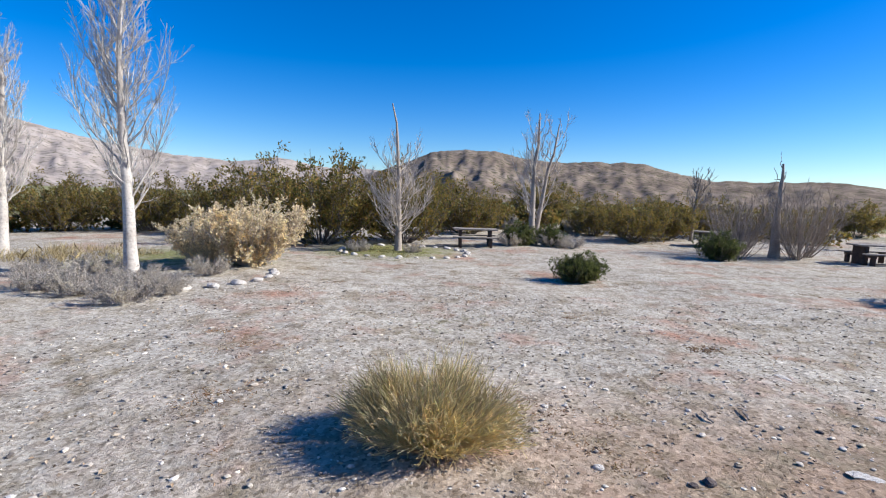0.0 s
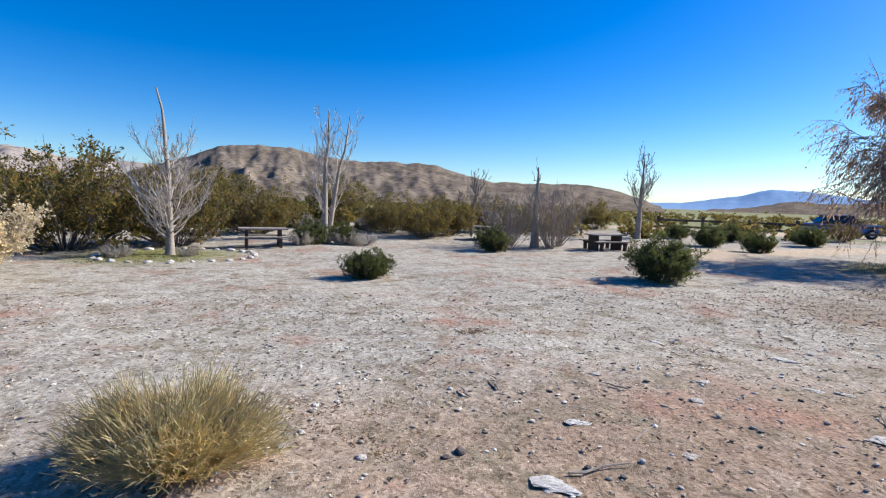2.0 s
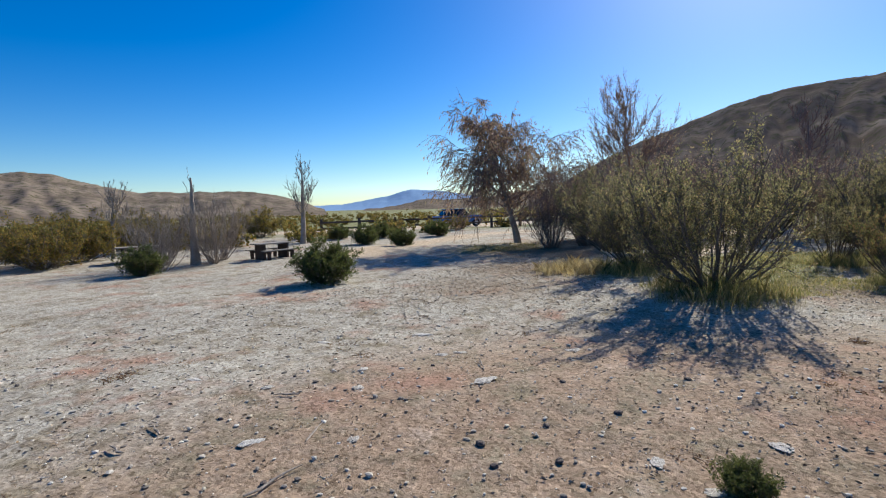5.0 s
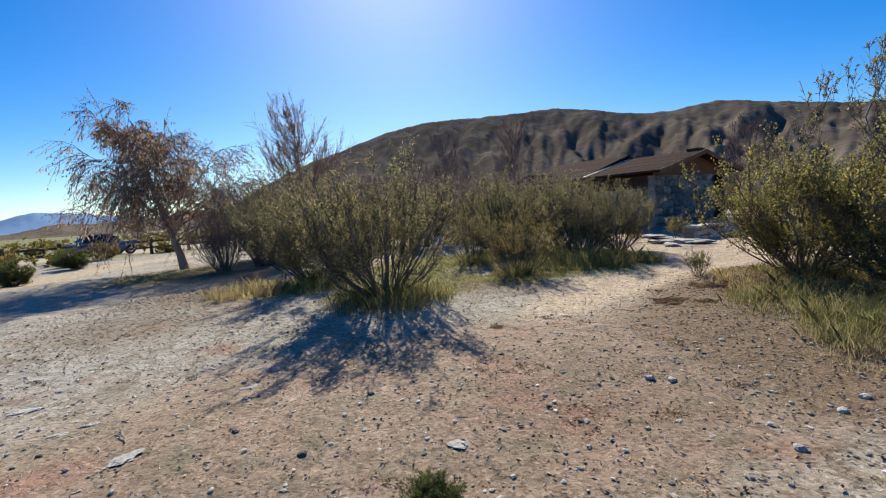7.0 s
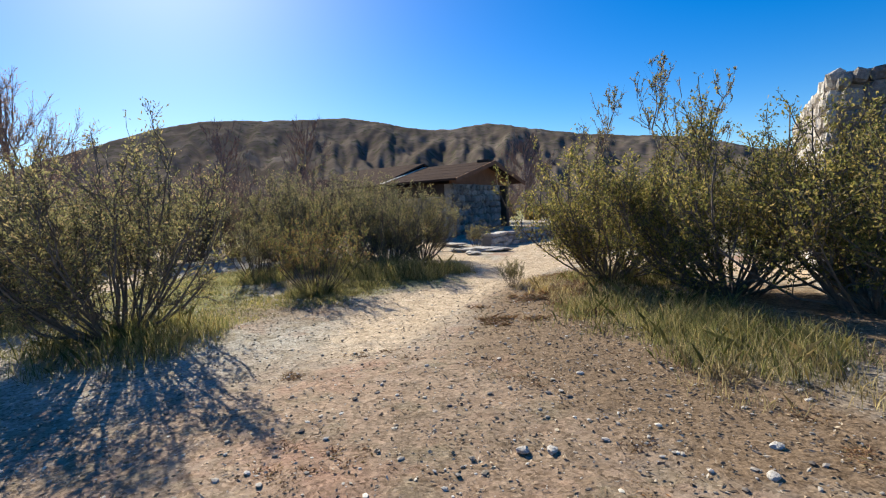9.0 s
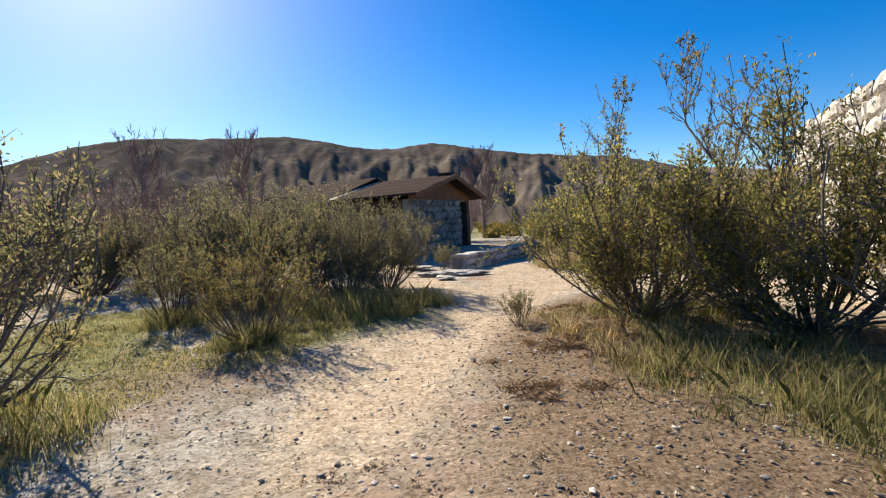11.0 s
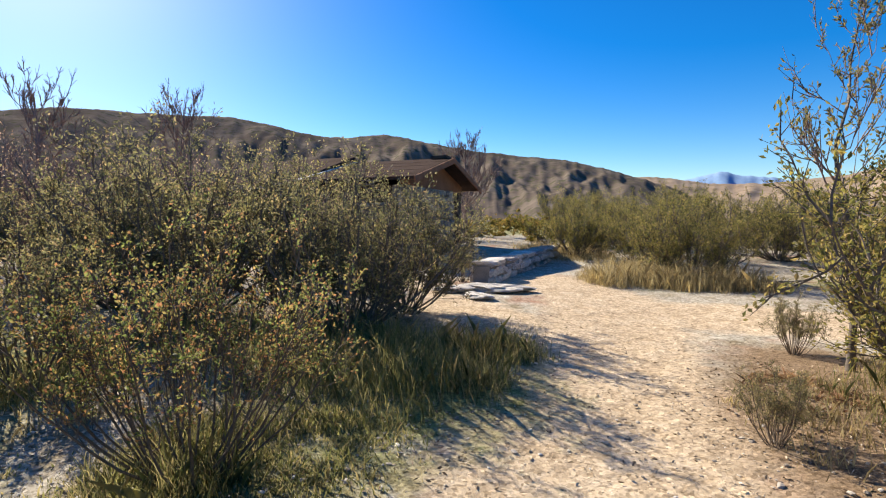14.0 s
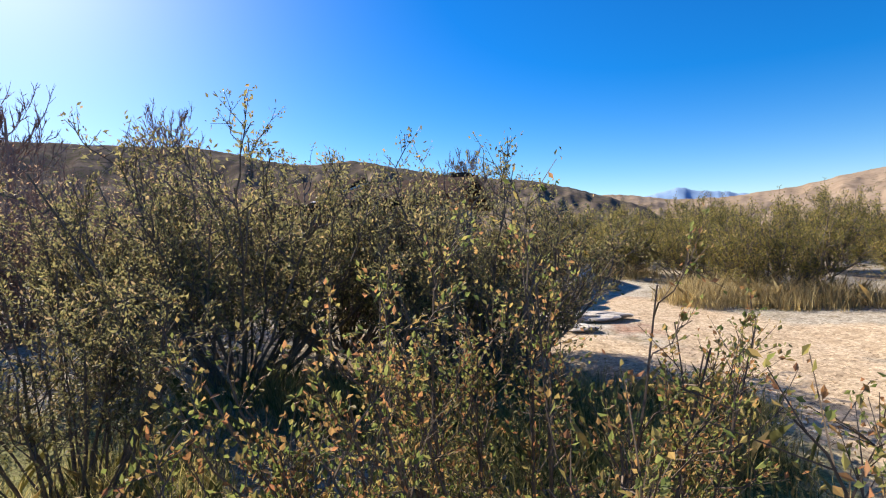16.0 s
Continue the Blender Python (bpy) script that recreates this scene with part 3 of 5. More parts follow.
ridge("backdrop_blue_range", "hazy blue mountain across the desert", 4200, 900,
      [(-30, 0.2), (-36.4, 0.5), (-40, 0.6), (-44.5, 1.3), (-47.3, 2.0), (-50.7, 1.8), (-55, 1.2), (-62, 0.4)], M_HAZE_BLUE, 160, 25.0, 14, rough=0.06)
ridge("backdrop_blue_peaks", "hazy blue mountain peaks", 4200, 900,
      [(-140, 2.4), (-146, 3.2), (-148.8, 3.6), (-151.4, 4.2), (-153, 3.6), (-155.4, 3.4), (-160, 2.6), (-168, 2.0)], M_HAZE_BLUE, 160, 29.0, 14, rough=0.12)


# ---- shrubs ----
CREO = [grown("creosote_%s" % "ab"[i], r1(20 + i), M_DARKSTEM, M_CREO, h=2.15, w=3.4, stems=44, branches=13, twigs=7, per=9, leaf=(0.044, 0.021), stem_r=0.02, flat=0.40, low=0.3, lean=1.42, upward=0.32, reach_out=0.27, crook=0.045, open_=0.20, lobe=0.42, spray=0.075) for i in range(2)]
CREO_GREY = [grown("grey_creosote_%s" % "ab"[i], r1(30 + i), M_DARKSTEM, M_CREO_GREY, h=2.3, w=3.4, stems=46, branches=12, twigs=7, per=8, leaf=(0.046, 0.019), stem_r=0.018, flat=0.45, low=0.28, lean=1.32, upward=0.34, reach_out=0.23, crook=0.04, open_=0.2, lobe=0.42, spray=0.08) for i in range(2)]
OPEN_SHRUB = grown("open_shrub", r1(41), M_STEM, M_CREO_GREY, h=1.4, w=1.7, stems=26, branches=9, twigs=6, per=7, leaf=(0.034, 0.014), stem_r=0.010, flat=0.55, low=0.4, lean=1.0, crook=0.035, upward=0.3, open_=0.2, lobe=0.4, spray=0.08)
FAR_CREO = [grown("far_creosote_%s" % "ab"[i], r1(50 + i), M_DARKSTEM, M_OLIVE, h=1.9, w=3.2, stems=60, branches=8, twigs=5, per=6, leaf=(0.075, 0.034), stem_r=0.012, flat=0.42, low=0.2, lean=1.38, reach_out=0.2, upward=0.3, open_=0.12, lobe=0.4) for i in range(2)]
ROUND = grown("round_shrub", r1(60), M_STEM, M_GREEN, h=0.95, w=1.6, stems=90, branches=6, twigs=5, per=8, leaf=(0.055, 0.018), stem_r=0.008, flat=0.35, low=0.25, lean=1.4, upward=0.3)
BLONDE = grown("blonde_shrub", r1(61), M_TWIG, M_BLOND, crown_name="seed_crown", h=1.35, w=2.6, stems=110, branches=7, twigs=5, per=9, leaf=(0.05, 0.034), stem_r=0.008, flat=0.65, low=0.15, lean=1.35, open_=0.2, lobe=0.32, upward=0.3)
SAGE = grown("sage", r1(62), M_TWIG, M_SAGE, h=0.42, w=1.1, stems=60, branches=5, twigs=4, per=6, leaf=(0.03, 0.009), stem_r=0.005, flat=0.4, low=0.2, lean=1.4)
BARE = grown("bare_shrub", r1(63), M_BRUSH, None, h=2.0, w=2.5, stems=34, branches=7, twigs=6, per=0, stem_r=0.014, flat=0.7, low=0.25, lean=0.95, reach_out=0.3, upward=0.3)
BARE_RED = grown("red_brush", r1(65), M_REDTWIG, M_WEEP, h=2.6, w=3.2, stems=60, branches=7, twigs=6, per=1, leaf=(0.06, 0.02), stem_r=0.016, flat=0.6, low=0.2, lean=1.0, reach_out=0.3, upward=0.3)
LEAFY = grown("leafy_shrub", r1(64), M_STEM, M_LITSHRUB, h=1.15, w=1.7, stems=34, branches=9, twigs=6, per=8, leaf=(0.02, 0.011), stem_r=0.008, flat=0.62, low=0.42, lean=1.12, loose=0.1, upward=0.4, open_=0.25, lobe=0.45)


def put(name, variant, x, y, size, turn, label, group="", category="shrub", lift=0.0):
    return plant(name, "", label, category, group, variant, (x, y, gz1(x, y) + lift), turn, size)


# along the trail
put("creosote_bush", CREO_GREY[0], 10.05, 1.25, 1.03, 20, "large grey-green creosote bush with many thin stems", "creosote along the trail")
put("creosote_bush", CREO_GREY[1], 12.9, 3.4, 0.92, 140, "grey-green creosote bush behind yellow grass", "creosote along the trail")
put("creosote_bush", CREO[0], 9.95, -5.85, 1.0, 75, "olive-green creosote bush beside the sandy trail", "creosote along the trail")
put("creosote_bush", CREO[1], 8.5, -6.9, 1.16, 200, "dark olive creosote bush before the stone wall", "creosote along the trail")
put("creosote_bush", CREO_GREY[0], 15.1, -3.3, 0.87, 250, "grey-green creosote bush over tall grass", "creosote along the trail")
put("creosote_bush", CREO_GREY[1], 16.7, -1.6, 1.02, 30, "grey-green creosote bush behind smaller shrubs", "creosote along the trail")
put("creosote_bush", CREO_GREY[0], 17.3, -3.0, 0.98, 130, "grey-green creosote bush near the restroom", "creosote along the trail")
put("creosote_bush", CREO_GREY[1], 15.9, -4.5, 0.74, 190, "grey-green creosote bush where the trail bends", "creosote along the trail")
put("open_shrub", OPEN_SHRUB, 14.9, -0.3, 0.98, 10, "thin open shrub growing from a grass clump", "small shrubs on the grass")
put("leafy_shrub", LEAFY, 12.5, -1.35, 1.14, 60, "leafy shrub with yellow-green and rust leaves", "small shrubs on the grass")
put("creosote_bush", CREO[0], 20.0, 4.6, 1.0, 300, "grey-green creosote bush behind the lawn", "creosote along the trail")
put("creosote_bush", CREO_GREY[1], 16.6, 5.4, 1.1, 80, "grey-green creosote bush near the leaning tree", "creosote along the trail")
put("creosote_bush", CREO[1], 15.7, -11.4, 0.84, 10, "creosote bush standing in dry grass", "creosote past the junction")
put("creosote_bush", CREO[1], 20.2, -12.9, 0.8, 60, "rounded creosote bush behind the low stone wall", "creosote past the junction")
put("creosote_bush", CREO[0], 19.0, -15.0, 0.95, 100, "olive creosote bush past the junction", "creosote past the junction")
put("creosote_bush", CREO[1], 22.3, -16.3, 0.9, 220, "olive creosote bush past the junction", "creosote past the junction")
put("creosote_bush", CREO[0], 11.9, -13.6, 0.8, 320, "olive creosote bush beside the sandy lane", "creosote past the junction")
put("creosote_bush", CREO[1], 6.8, -7.2, 1.1, 60, "dark olive creosote bush before the stone wall", "creosote along the trail")
put("low_shrub", ROUND, 3.86, -0.1, 0.22, 50, "tiny dark green shrub on bare gravel", "", "shrub")
put("low_shrub", OPEN_SHRUB, 10.9, -4.55, 0.36, 200, "small sparse shrub at the trail edge", "saplings at the trail")
put("low_shrub", OPEN_SHRUB, 11.8, -6.95, 0.42, 20, "small sparse shrub at the trail edge", "saplings at the trail")
put("low_shrub", OPEN_SHRUB, 17.9, -6.95, 0.55, 20, "pale bushy shrub beside the restroom wall")

for x, y, s_, t in ((21.5, 0.4, 0.95, 0), (23.5, -1.6, 1.0, 60), (20.2, -2.0, 0.85, 120), (25.5, 2.0, 1.1, 200), (22.6, 4.6, 1.1, 260), (19.3, -4.3, 0.7, 310), (27.0, 5.0, 1.2, 20), (24.5, 7.5, 1.1, 90), (29.0, -13.5, 1.1, 40), (33.0, -12.5, 1.2, 100)):
    put("bare_brush", BARE_RED, x, y, s_, t, "reddish leafless brush near the restroom", "reddish brush")
for x, y, s_, t in ((18.6, -1.0, 0.9, 20), (20.6, 1.6, 0.95, 100), (22.0, 3.6, 0.9, 220)):
    put("creosote_bush", CREO_GREY[t % 2], x, y, s_, t, "grey-green creosote bush near the restroom", "creosote along the trail")

for x, y, s_, t in ((20.8, 7.6, 0.95, 10), (22.6, 8.8, 1.05, 80), (23.4, 6.4, 1.0, 150), (21.6, 5.0, 0.9, 230), (18.6, 7.0, 1.15, 300), (17.6, 8.0, 0.85, 40)):
    put("bare_brush", BARE_RED, x, y, s_, t, "reddish brush beside the leaning tree", "brush by the leaning tree")
for x, y, s_, t in ((18.0, -13.2, 0.8, 10), (14.0, -15.4, 0.9, 80), (24.5, -18.5, 1.0, 140), (20.5, -18.5, 1.0, 200), (16.6, -17.5, 1.0, 260), (11.5, -17.5, 1.0, 320), (8.5, -15.5, 0.9, 60), (27.0, -20.0, 1.1, 20), (22.8, -22.5, 1.1, 110), (17.8, -22.0, 1.1, 190), (13.0, -22.0, 1.1, 240)):
    put("creosote_bush", CREO[t // 10 % 2], x, y, s_, t, "olive creosote bush past the junction", "creosote past the junction")

# picnic ground
put("round_shrub", ROUND, 7.8, 8.6, 0.98, 0, "rounded dark green shrub on open gravel", "green shrubs on the gravel")
put("round_shrub", ROUND, 1.66, 9.65, 0.54, 120, "small green shrub on open gravel", "green shrubs on the gravel")
put("round_shrub", ROUND, 1.9, 9.8, 0.56, 210, "small dark green shrub on open gravel", "green shrubs on the gravel")
put("blonde_shrub", BLONDE, -4.75, 9.1, 0.90, 0, "straw-coloured seeding saltbush in full sun")
put("blonde_shrub", BLONDE, -5.55, 8.9, 0.66, 140, "small straw-coloured saltbush in full sun")
for x, y, s, t in ((-4.7, 5.7, 0.95, 0), (-4.55, 6.3, 0.8, 90), (-5.7, 6.0, 1.0, 200), (-6.4, 6.1, 0.9, 40), (-4.8, 7.8, 0.8, 300), (-6.6, 7.4, 1.0, 10), (-5.3, 6.7, 0.85, 150), (-7.4, 7.0, 0.8, 70)):
    put("sage_clump", SAGE, x, y, s, t, "low grey sage clump under the bare tree", "sage under the bare tree")
for x, y, s, t in ((0.4, 15.6, 1.0, 0), (1.7, 16.2, 1.1, 80), (2.3, 16.0, 1.0, 160), (1.0, 16.4, 1.0, 240), (-3.6, 12.6, 0.8, 30), (-2.2, 12.8, 0.6, 130), (3.4, 24.0, 1.7, 50), (0.2, 25.0, 1.8, 10)):
    put("sage_clump", SAGE, x, y, s, t, "low grey sage clump near a bare tree", "sage near the picnic tables")
put("round_shrub", ROUND, 0.7, 16.0, 0.75, 30, "olive green shrub at the tree foot", "shrubs round the forked tree")
put("round_shrub", ROUND, 1.7, 16.5, 0.7, 100, "olive green shrub at the tree foot", "shrubs round the forked tree")
put("round_shrub", ROUND, 6.25, 14.7, 0.8, 100, "dark green shrub beside bare brush")
for x, y, s, t in ((7.1, 15.6, 0.85, 0), (8.9, 15.9, 1.0, 70), (9.4, 16.6, 0.9, 160), (7.7, 17.0, 0.85, 230)):
    put("bare_shrub", BARE, x, y, s, t, "leafless pale brush round a dead trunk", "bare brush")
for x, y, s, t, v in ((16.9, 17.3, 0.95, 0, ROUND), (17.1, 15.1, 0.85, 90, ROUND), (22.8, 17.6, 0.9, 10, ROUND), (20.6, 20.0, 0.9, 60, ROUND), (18.8, 21.5, 0.8, 160, ROUND), (24.5, 19.5, 0.8, 200, ROUND)):
    put("round_shrub", v, x, y, s, t, "dark green shrub near the rail fence", "shrubs near the rail fence")
put("creosote_bush", FAR_CREO[0], -5.4, 14.4, 1.5, 0, "large olive creosote bush behind bare trees", "creosote round the picnic ground")
put("creosote_bush", FAR_CREO[1], -3.2, 15.8, 1.3, 90, "olive creosote bush behind bare trees", "creosote round the picnic ground")
for x, y, s, t in ((-1.5, 20.6, 0.95, 200), (5.2, 19.8, 0.78, 30), (6.6, 21.4, 0.8, 120), (4.0, 22.5, 0.8, 270), (-14.2, 14.2, 1.0, 0), (-12.0, 15.6, 1.1, 60), (-9.0, 15.8, 1.2, 130), (-16.8, 12.6, 1.0, 190), (9.5, 24.0, 0.85, 40), (12.5, 25.5, 0.85, 90), (15.0, 27.0, 0.8, 150), (-4.0, 24.0, 1.2, 10), (2.0, 28.0, 1.2, 70), (-10.0, 22.0, 1.2, 220), (19.0, 30.0, 1.1, 310), (30.5, 11.5, 0.7, 0), (34.0, 13.5, 0.8, 60), (29.0, 21.0, 0.6, 130), (25.5, 23.8, 0.6, 200), (37.0, 18.5, 0.8, 250)):
    put("creosote_bush", FAR_CREO[int(t) % 2], x, y, s * (1.2 if y > 19 and x < 12 else 1.0), t, "olive creosote bush on the edge of the flat", "creosote round the picnic ground")


# ---- far scrub, one mass ----
def scatter_scrub():
    r = r1(90)
    w, c = shrub(r, h=1.15, w=2.6, stems=16, branches=4, twigs=3, per=4, leaf=(0.20, 0.085), stem_r=0.02, flat=0.45, low=0.1)
    VS, FS, n = [], [], 0
    count = 0
    while count < 1000:
        a, d = radians(r.uniform(-178, 70)), 24 + 190 * r.uniform() ** 1.7
        x, y = 5 - math.sin(a) * d, math.cos(a) * d
        if along(np.array([x]), np.array([y]), ROAD)[0] < 5 or along(np.array([x]), np.array([y]), DRIVE)[0] < 3 or (20 < x < 34 and -15 < y < 4) or (14 < x < 32 and 8 < y < 21):
            continue
        if -100 < math.degrees(a) < -60 and d < 32:
            continue
        s, t = r.uniform(0.65, 1.2), r.uniform(0, 6.28)
        v = c[0].copy() * s
        v = np.stack([v[:, 0] * math.cos(t) - v[:, 1] * math.sin(t) + x, v[:, 0] * math.sin(t) + v[:, 1] * math.cos(t) + y, v[:, 2] * r.uniform(0.8, 1.15) + gz1(x, y) - 0.1], -1)
        VS.append(v)
        FS.append(c[1] + n)
        n += len(v)
        count += 1
    tagged(new("far_scrub", mesh_of("far_scrub", np.concatenate(VS), np.concatenate(FS), M_OLIVE)), "olive desert scrub over the far flats", "scrub", kind="stuff")


scatter_scrub()


# ---- trees ----
def tree(name, place, label, r, h, trunk_r, wood, limbs=34, branches=7, twigs=5, spread=0.26, start=0.2, lift=0.9, lean=(0.0, 0.0), crown=None, droop=0.0, top_bare=1.0, group="", fork=False, fine=1.0, twig=None, wiggle=0.012):
    """A tapered trunk with limbs, branches and twigs, bare or leafy."""
    ob = thing(name, place, label, "tree", group)
    k = 9
    t = np.linspace(0, 1, k)
    P = np.stack([lean[0] * t**1.3 + np.cumsum(r.normal(0, wiggle * h, k)) * t, lean[1] * t**1.3 + np.cumsum(r.normal(0, wiggle * h, k)) * t, h * t - 0.06], -1)[None]
    R = trunk_r * (1.0 - 0.82 * t) * np.where(t == 0, 1.18, 1.0)
    trunks = [tubes(P, R[None], 9)]
    if fork:
        Q = P.copy()
        Q[0, :, 0] += 0.12 + 0.13 * h * t
        Q[0, :, 1] += 0.3
        Q[..., 2] *= 0.93
        trunks.append(tubes(Q, R[None] * 0.8, 8))
        P = np.concatenate([P, Q])
    part("trunk", mesh_of(name + "_trunk", *joined(*trunks), wood, True), wood, ob)
    s, d, _ = pick_on(P, r, limbs // len(P), start, 0.98 * top_bare)
    az = r.uniform(0, 2 * np.pi, len(s))
    rel = np.clip((s[:, 2] / h - start) / (1 - start), 0, 1)
    out = unit(np.stack([np.cos(az), np.sin(az), lift + 0 * az], -1) + r.normal(0, 0.15, (len(s), 3)))
    L = (h * spread * (1.15 - 0.75 * rel) * r.uniform(0.6, 1.25, len(s)))[:, None]
    B = bezier(s, s + out * L * 0.55 + np.array([0, 0, -0.03 * h]), s + out * L + np.array([0, 0, 0.08 * h - droop * h * 0.5]), 5)
    B[:, 1:] += r.normal(0, 0.008 * h, B[:, 1:].shape)
    lr = trunk_r * 0.18 * (1.1 - 0.6 * rel)[:, None]
    pieces = [tubes(B, lr * np.linspace(1, 0.3, 5)[None], 4)]
    s2, d2, who = pick_on(B, r, branches, 0.25, 1.0)
    o2 = unit(d2 + r.normal(0, 0.5, d2.shape) + np.array([0, 0, 0.35 - 2.0 * droop]))
    L2 = (0.42 * L[who, 0] * r.uniform(0.5, 1.2, len(s2)))[:, None]
    C = bezier(s2, s2 + o2 * L2 * 0.5, s2 + unit(o2 + np.array([0, 0, 0.3 - 4.0 * droop])) * L2, 4)
    pieces.append(tubes(C, 0.011 * fine * np.linspace(1, 0.5, 4)[None] * np.ones((len(s2), 1)), 3))
    s3, d3, who3 = pick_on(C, r, twigs, 0.25, 1.0)
    o3 = unit(d3 + r.normal(0, 0.45, d3.shape) + np.array([0, 0, 0.25 - 4.0 * droop]))
    D = np.stack([s3, s3 + o3 * (0.5 * L2[who3] * r.uniform(0.6, 1.3, (len(s3), 1)) + droop * 1.2)], 1)
    pieces.append(tubes(D, 0.006 * fine * np.array([[1, 0.5]]) * np.ones((len(s3), 1)), 3))
    part("branchwork", mesh_of(name + "_branches", *joined(*pieces), (twig or wood) if crown is None else M_REDTWIG), wood, ob)
    if crown is not None:
        mat_, per, size = crown
        s4, d4, _ = pick_on(D, r, per, 0.1, 1.05)
        part("foliage", mesh_of(name + "_leaves", *leaves(r, s4, unit(d4 + r.normal(0, 0.5, d4.shape) + np.array([0, 0, -8 * droop])), *size), mat_), mat_, ob)
    return ob


def on(x, y):
    return (x, y, gz1(x, y))


tree("bare_tree", on(-6.0, 7.4), "tall leafless poplar with pale bark and fine twigs", r1(101), 4.75, 0.115, M_WHITEBARK, limbs=64, branches=11, twigs=7, spread=0.25, start=0.2, lift=1.7, group="bare trees", fine=0.45)
tree("bare_tree", on(-10.4, 8.96), "leafless poplar with pale bark and fine twigs", r1(102), 4.3, 0.12, M_WHITEBARK, limbs=54, branches=10, twigs=7, spread=0.23, start=0.2, lift=1.5, group="bare trees", fine=0.5)
tree("bare_tree", on(-2.65, 13.1), "slim leafless tree with broken top in a stone ring", r1(103), 4.0, 0.10, M_GREYBARK, limbs=44, branches=8, twigs=6, spread=0.22, start=0.1, group="bare trees", lift=0.75, twig=M_TWIG, fine=0.6, top_bare=0.6)
tree("bare_tree", on(1.1, 17.9), "forked leafless tree with two grey trunks", r1(104), 4.6, 0.13, M_GREYBARK, limbs=40, branches=7, twigs=6, spread=0.24, start=0.15, group="bare trees", lift=1.1, fork=True, twig=M_TWIG, fine=0.6, top_bare=0.9)
tree("bare_tree", on(7.69, 21.38), "small thin leafless tree before olive scrub", r1(105), 2.8, 0.08, M_GREYBARK, limbs=28, branches=6, twigs=5, spread=0.3, start=0.25, group="bare trees")
tree("bare_tree", on(15.9, 20.8), "leafless tree with crooked upright limbs", r1(106), 3.8, 0.15, M_GREYBARK, limbs=26, branches=6, twigs=5, spread=0.32, start=0.3, lift=1.4, group="bare trees")
tree("leaning_tree", on(19.3, 10.4), "leaning tree with drooping twigs and brown leaves", r1(107), 5.0, 0.15, M_GREYBARK, limbs=70, branches=9, twigs=7, spread=0.56, start=0.16, lift=0.8, lean=(-1.1, 1.1), crown=(M_WEEP, 6, (0.11, 0.034)), droop=0.21, group="")
tree("bare_tree", on(27.0, 8.2), "tall leafless tree behind the leaning tree", r1(108), 6.6, 0.16, M_GREYBARK, limbs=64, branches=8, twigs=6, spread=0.4, start=0.2, crown=(M_WEEP, 2, (0.10, 0.03)), group="bare trees")
tree("bare_tree", on(27.5, 1.0), "leafless reddish tree behind the brush", r1(109), 4.6, 0.12, M_REDTWIG, limbs=40, branches=7, twigs=6, spread=0.34, start=0.15, group="bare trees", fine=1.3)
tree("bare_tree", on(32.0, -3.0), "leafless reddish tree behind the brush", r1(110), 5.4, 0.12, M_REDTWIG, limbs=40, branches=7, twigs=6, spread=0.34, start=0.15, group="bare trees", fine=1.5)
tree("bare_tree", on(31.5, -16.5), "leafless reddish tree beside the restroom", r1(111), 5.0, 0.13, M_REDTWIG, limbs=46, branches=7, twigs=6, spread=0.36, start=0.2, group="bare trees", fine=1.5)
snag = tree("dead_trunk", on(8.4, 16.2), "dead grey trunk snapped off at the top", r1(112), 2.9, 0.16, M_GREYBARK, limbs=10, branches=3, twigs=2, spread=0.12, start=0.3)
# tall sprays that stand above the bushes
for x, y, h, s_, lab in ((9.1, -6.6, 3.5, 113, "tall crooked leggy shrub above the bushes"), (11.2, -6.6, 3.4, 114, "tall thin leggy shrub above the bushes"), (10.4, -7.9, 3.6, 115, "tall thin leggy shrub above the bushes")):
    tree("leggy_shrub", on(x, y), lab, r1(s_), h, 0.035, M_DARKSTEM, limbs=22, branches=4, twigs=3, spread=0.2, start=0.45, lift=1.2, lean=(0.25, -0.1), crown=(M_CREO_GREY, 5, (0.05, 0.018)), group="leggy shrubs", fine=0.6, wiggle=0.05)


# ---- straw-coloured bush in the foreground ----
def straw_bush(place):
    """Fine arching stems in tufts, greener at the ends."""
    r = r1(130)
    ob = thing("rabbitbrush", place, "straw and green rabbitbrush mound on gravel", "shrub")
    n, tufts = 2300, 52
    ta, tc = r.uniform(0, 2 * np.pi, tufts), r.uniform(0.02, 1, tufts)
    way = np.stack([np.cos(ta) * np.sqrt(1 - tc**2), np.sin(ta) * np.sqrt(1 - tc**2), tc], -1)
    size = r.uniform(0.78, 1.08, tufts)
    who = r.integers(0, tufts, n)
    v = unit(way[who] + r.normal(0, 0.17, (n, 3)))
    v[:, 2] = np.abs(v[:, 2])
    tip = np.array([0, 0, 0.07]) + v * np.array([0.60, 0.52, 0.47]) * (size[who] * r.uniform(0.72, 1.05, n))[:, None]
    flatway = v * np.array([1, 1, 0])
    base = flatway * r.uniform(0, 0.16, n)[:, None]
    mid = (base + tip) / 2 + flatway * 0.07 + r.normal(0, 0.02, (n, 3)) + np.array([0, 0, -0.02])
    P = bezier(base, mid, tip, 5)
    part("stem_mound", mesh_of("rabbitbrush_stems", *tubes(P, 0.0019 * np.linspace(1, 0.5, 5)[None] * np.ones((n, 1)), 3), M_RABBIT), M_RABBIT, ob)
    s, d, _ = pick_on(P, r, 5, 0.45, 1.0)
    T = np.stack([s, s + unit(d + r.normal(0, 0.4, d.shape)) * r.uniform(0.03, 0.08, (len(s), 1))], 1)
    part("twig_crown", mesh_of("rabbitbrush_twigs", *tubes(T, 0.0014 * np.ones((len(s), 2)), 3), M_RABBIT), M_RABBIT, ob)


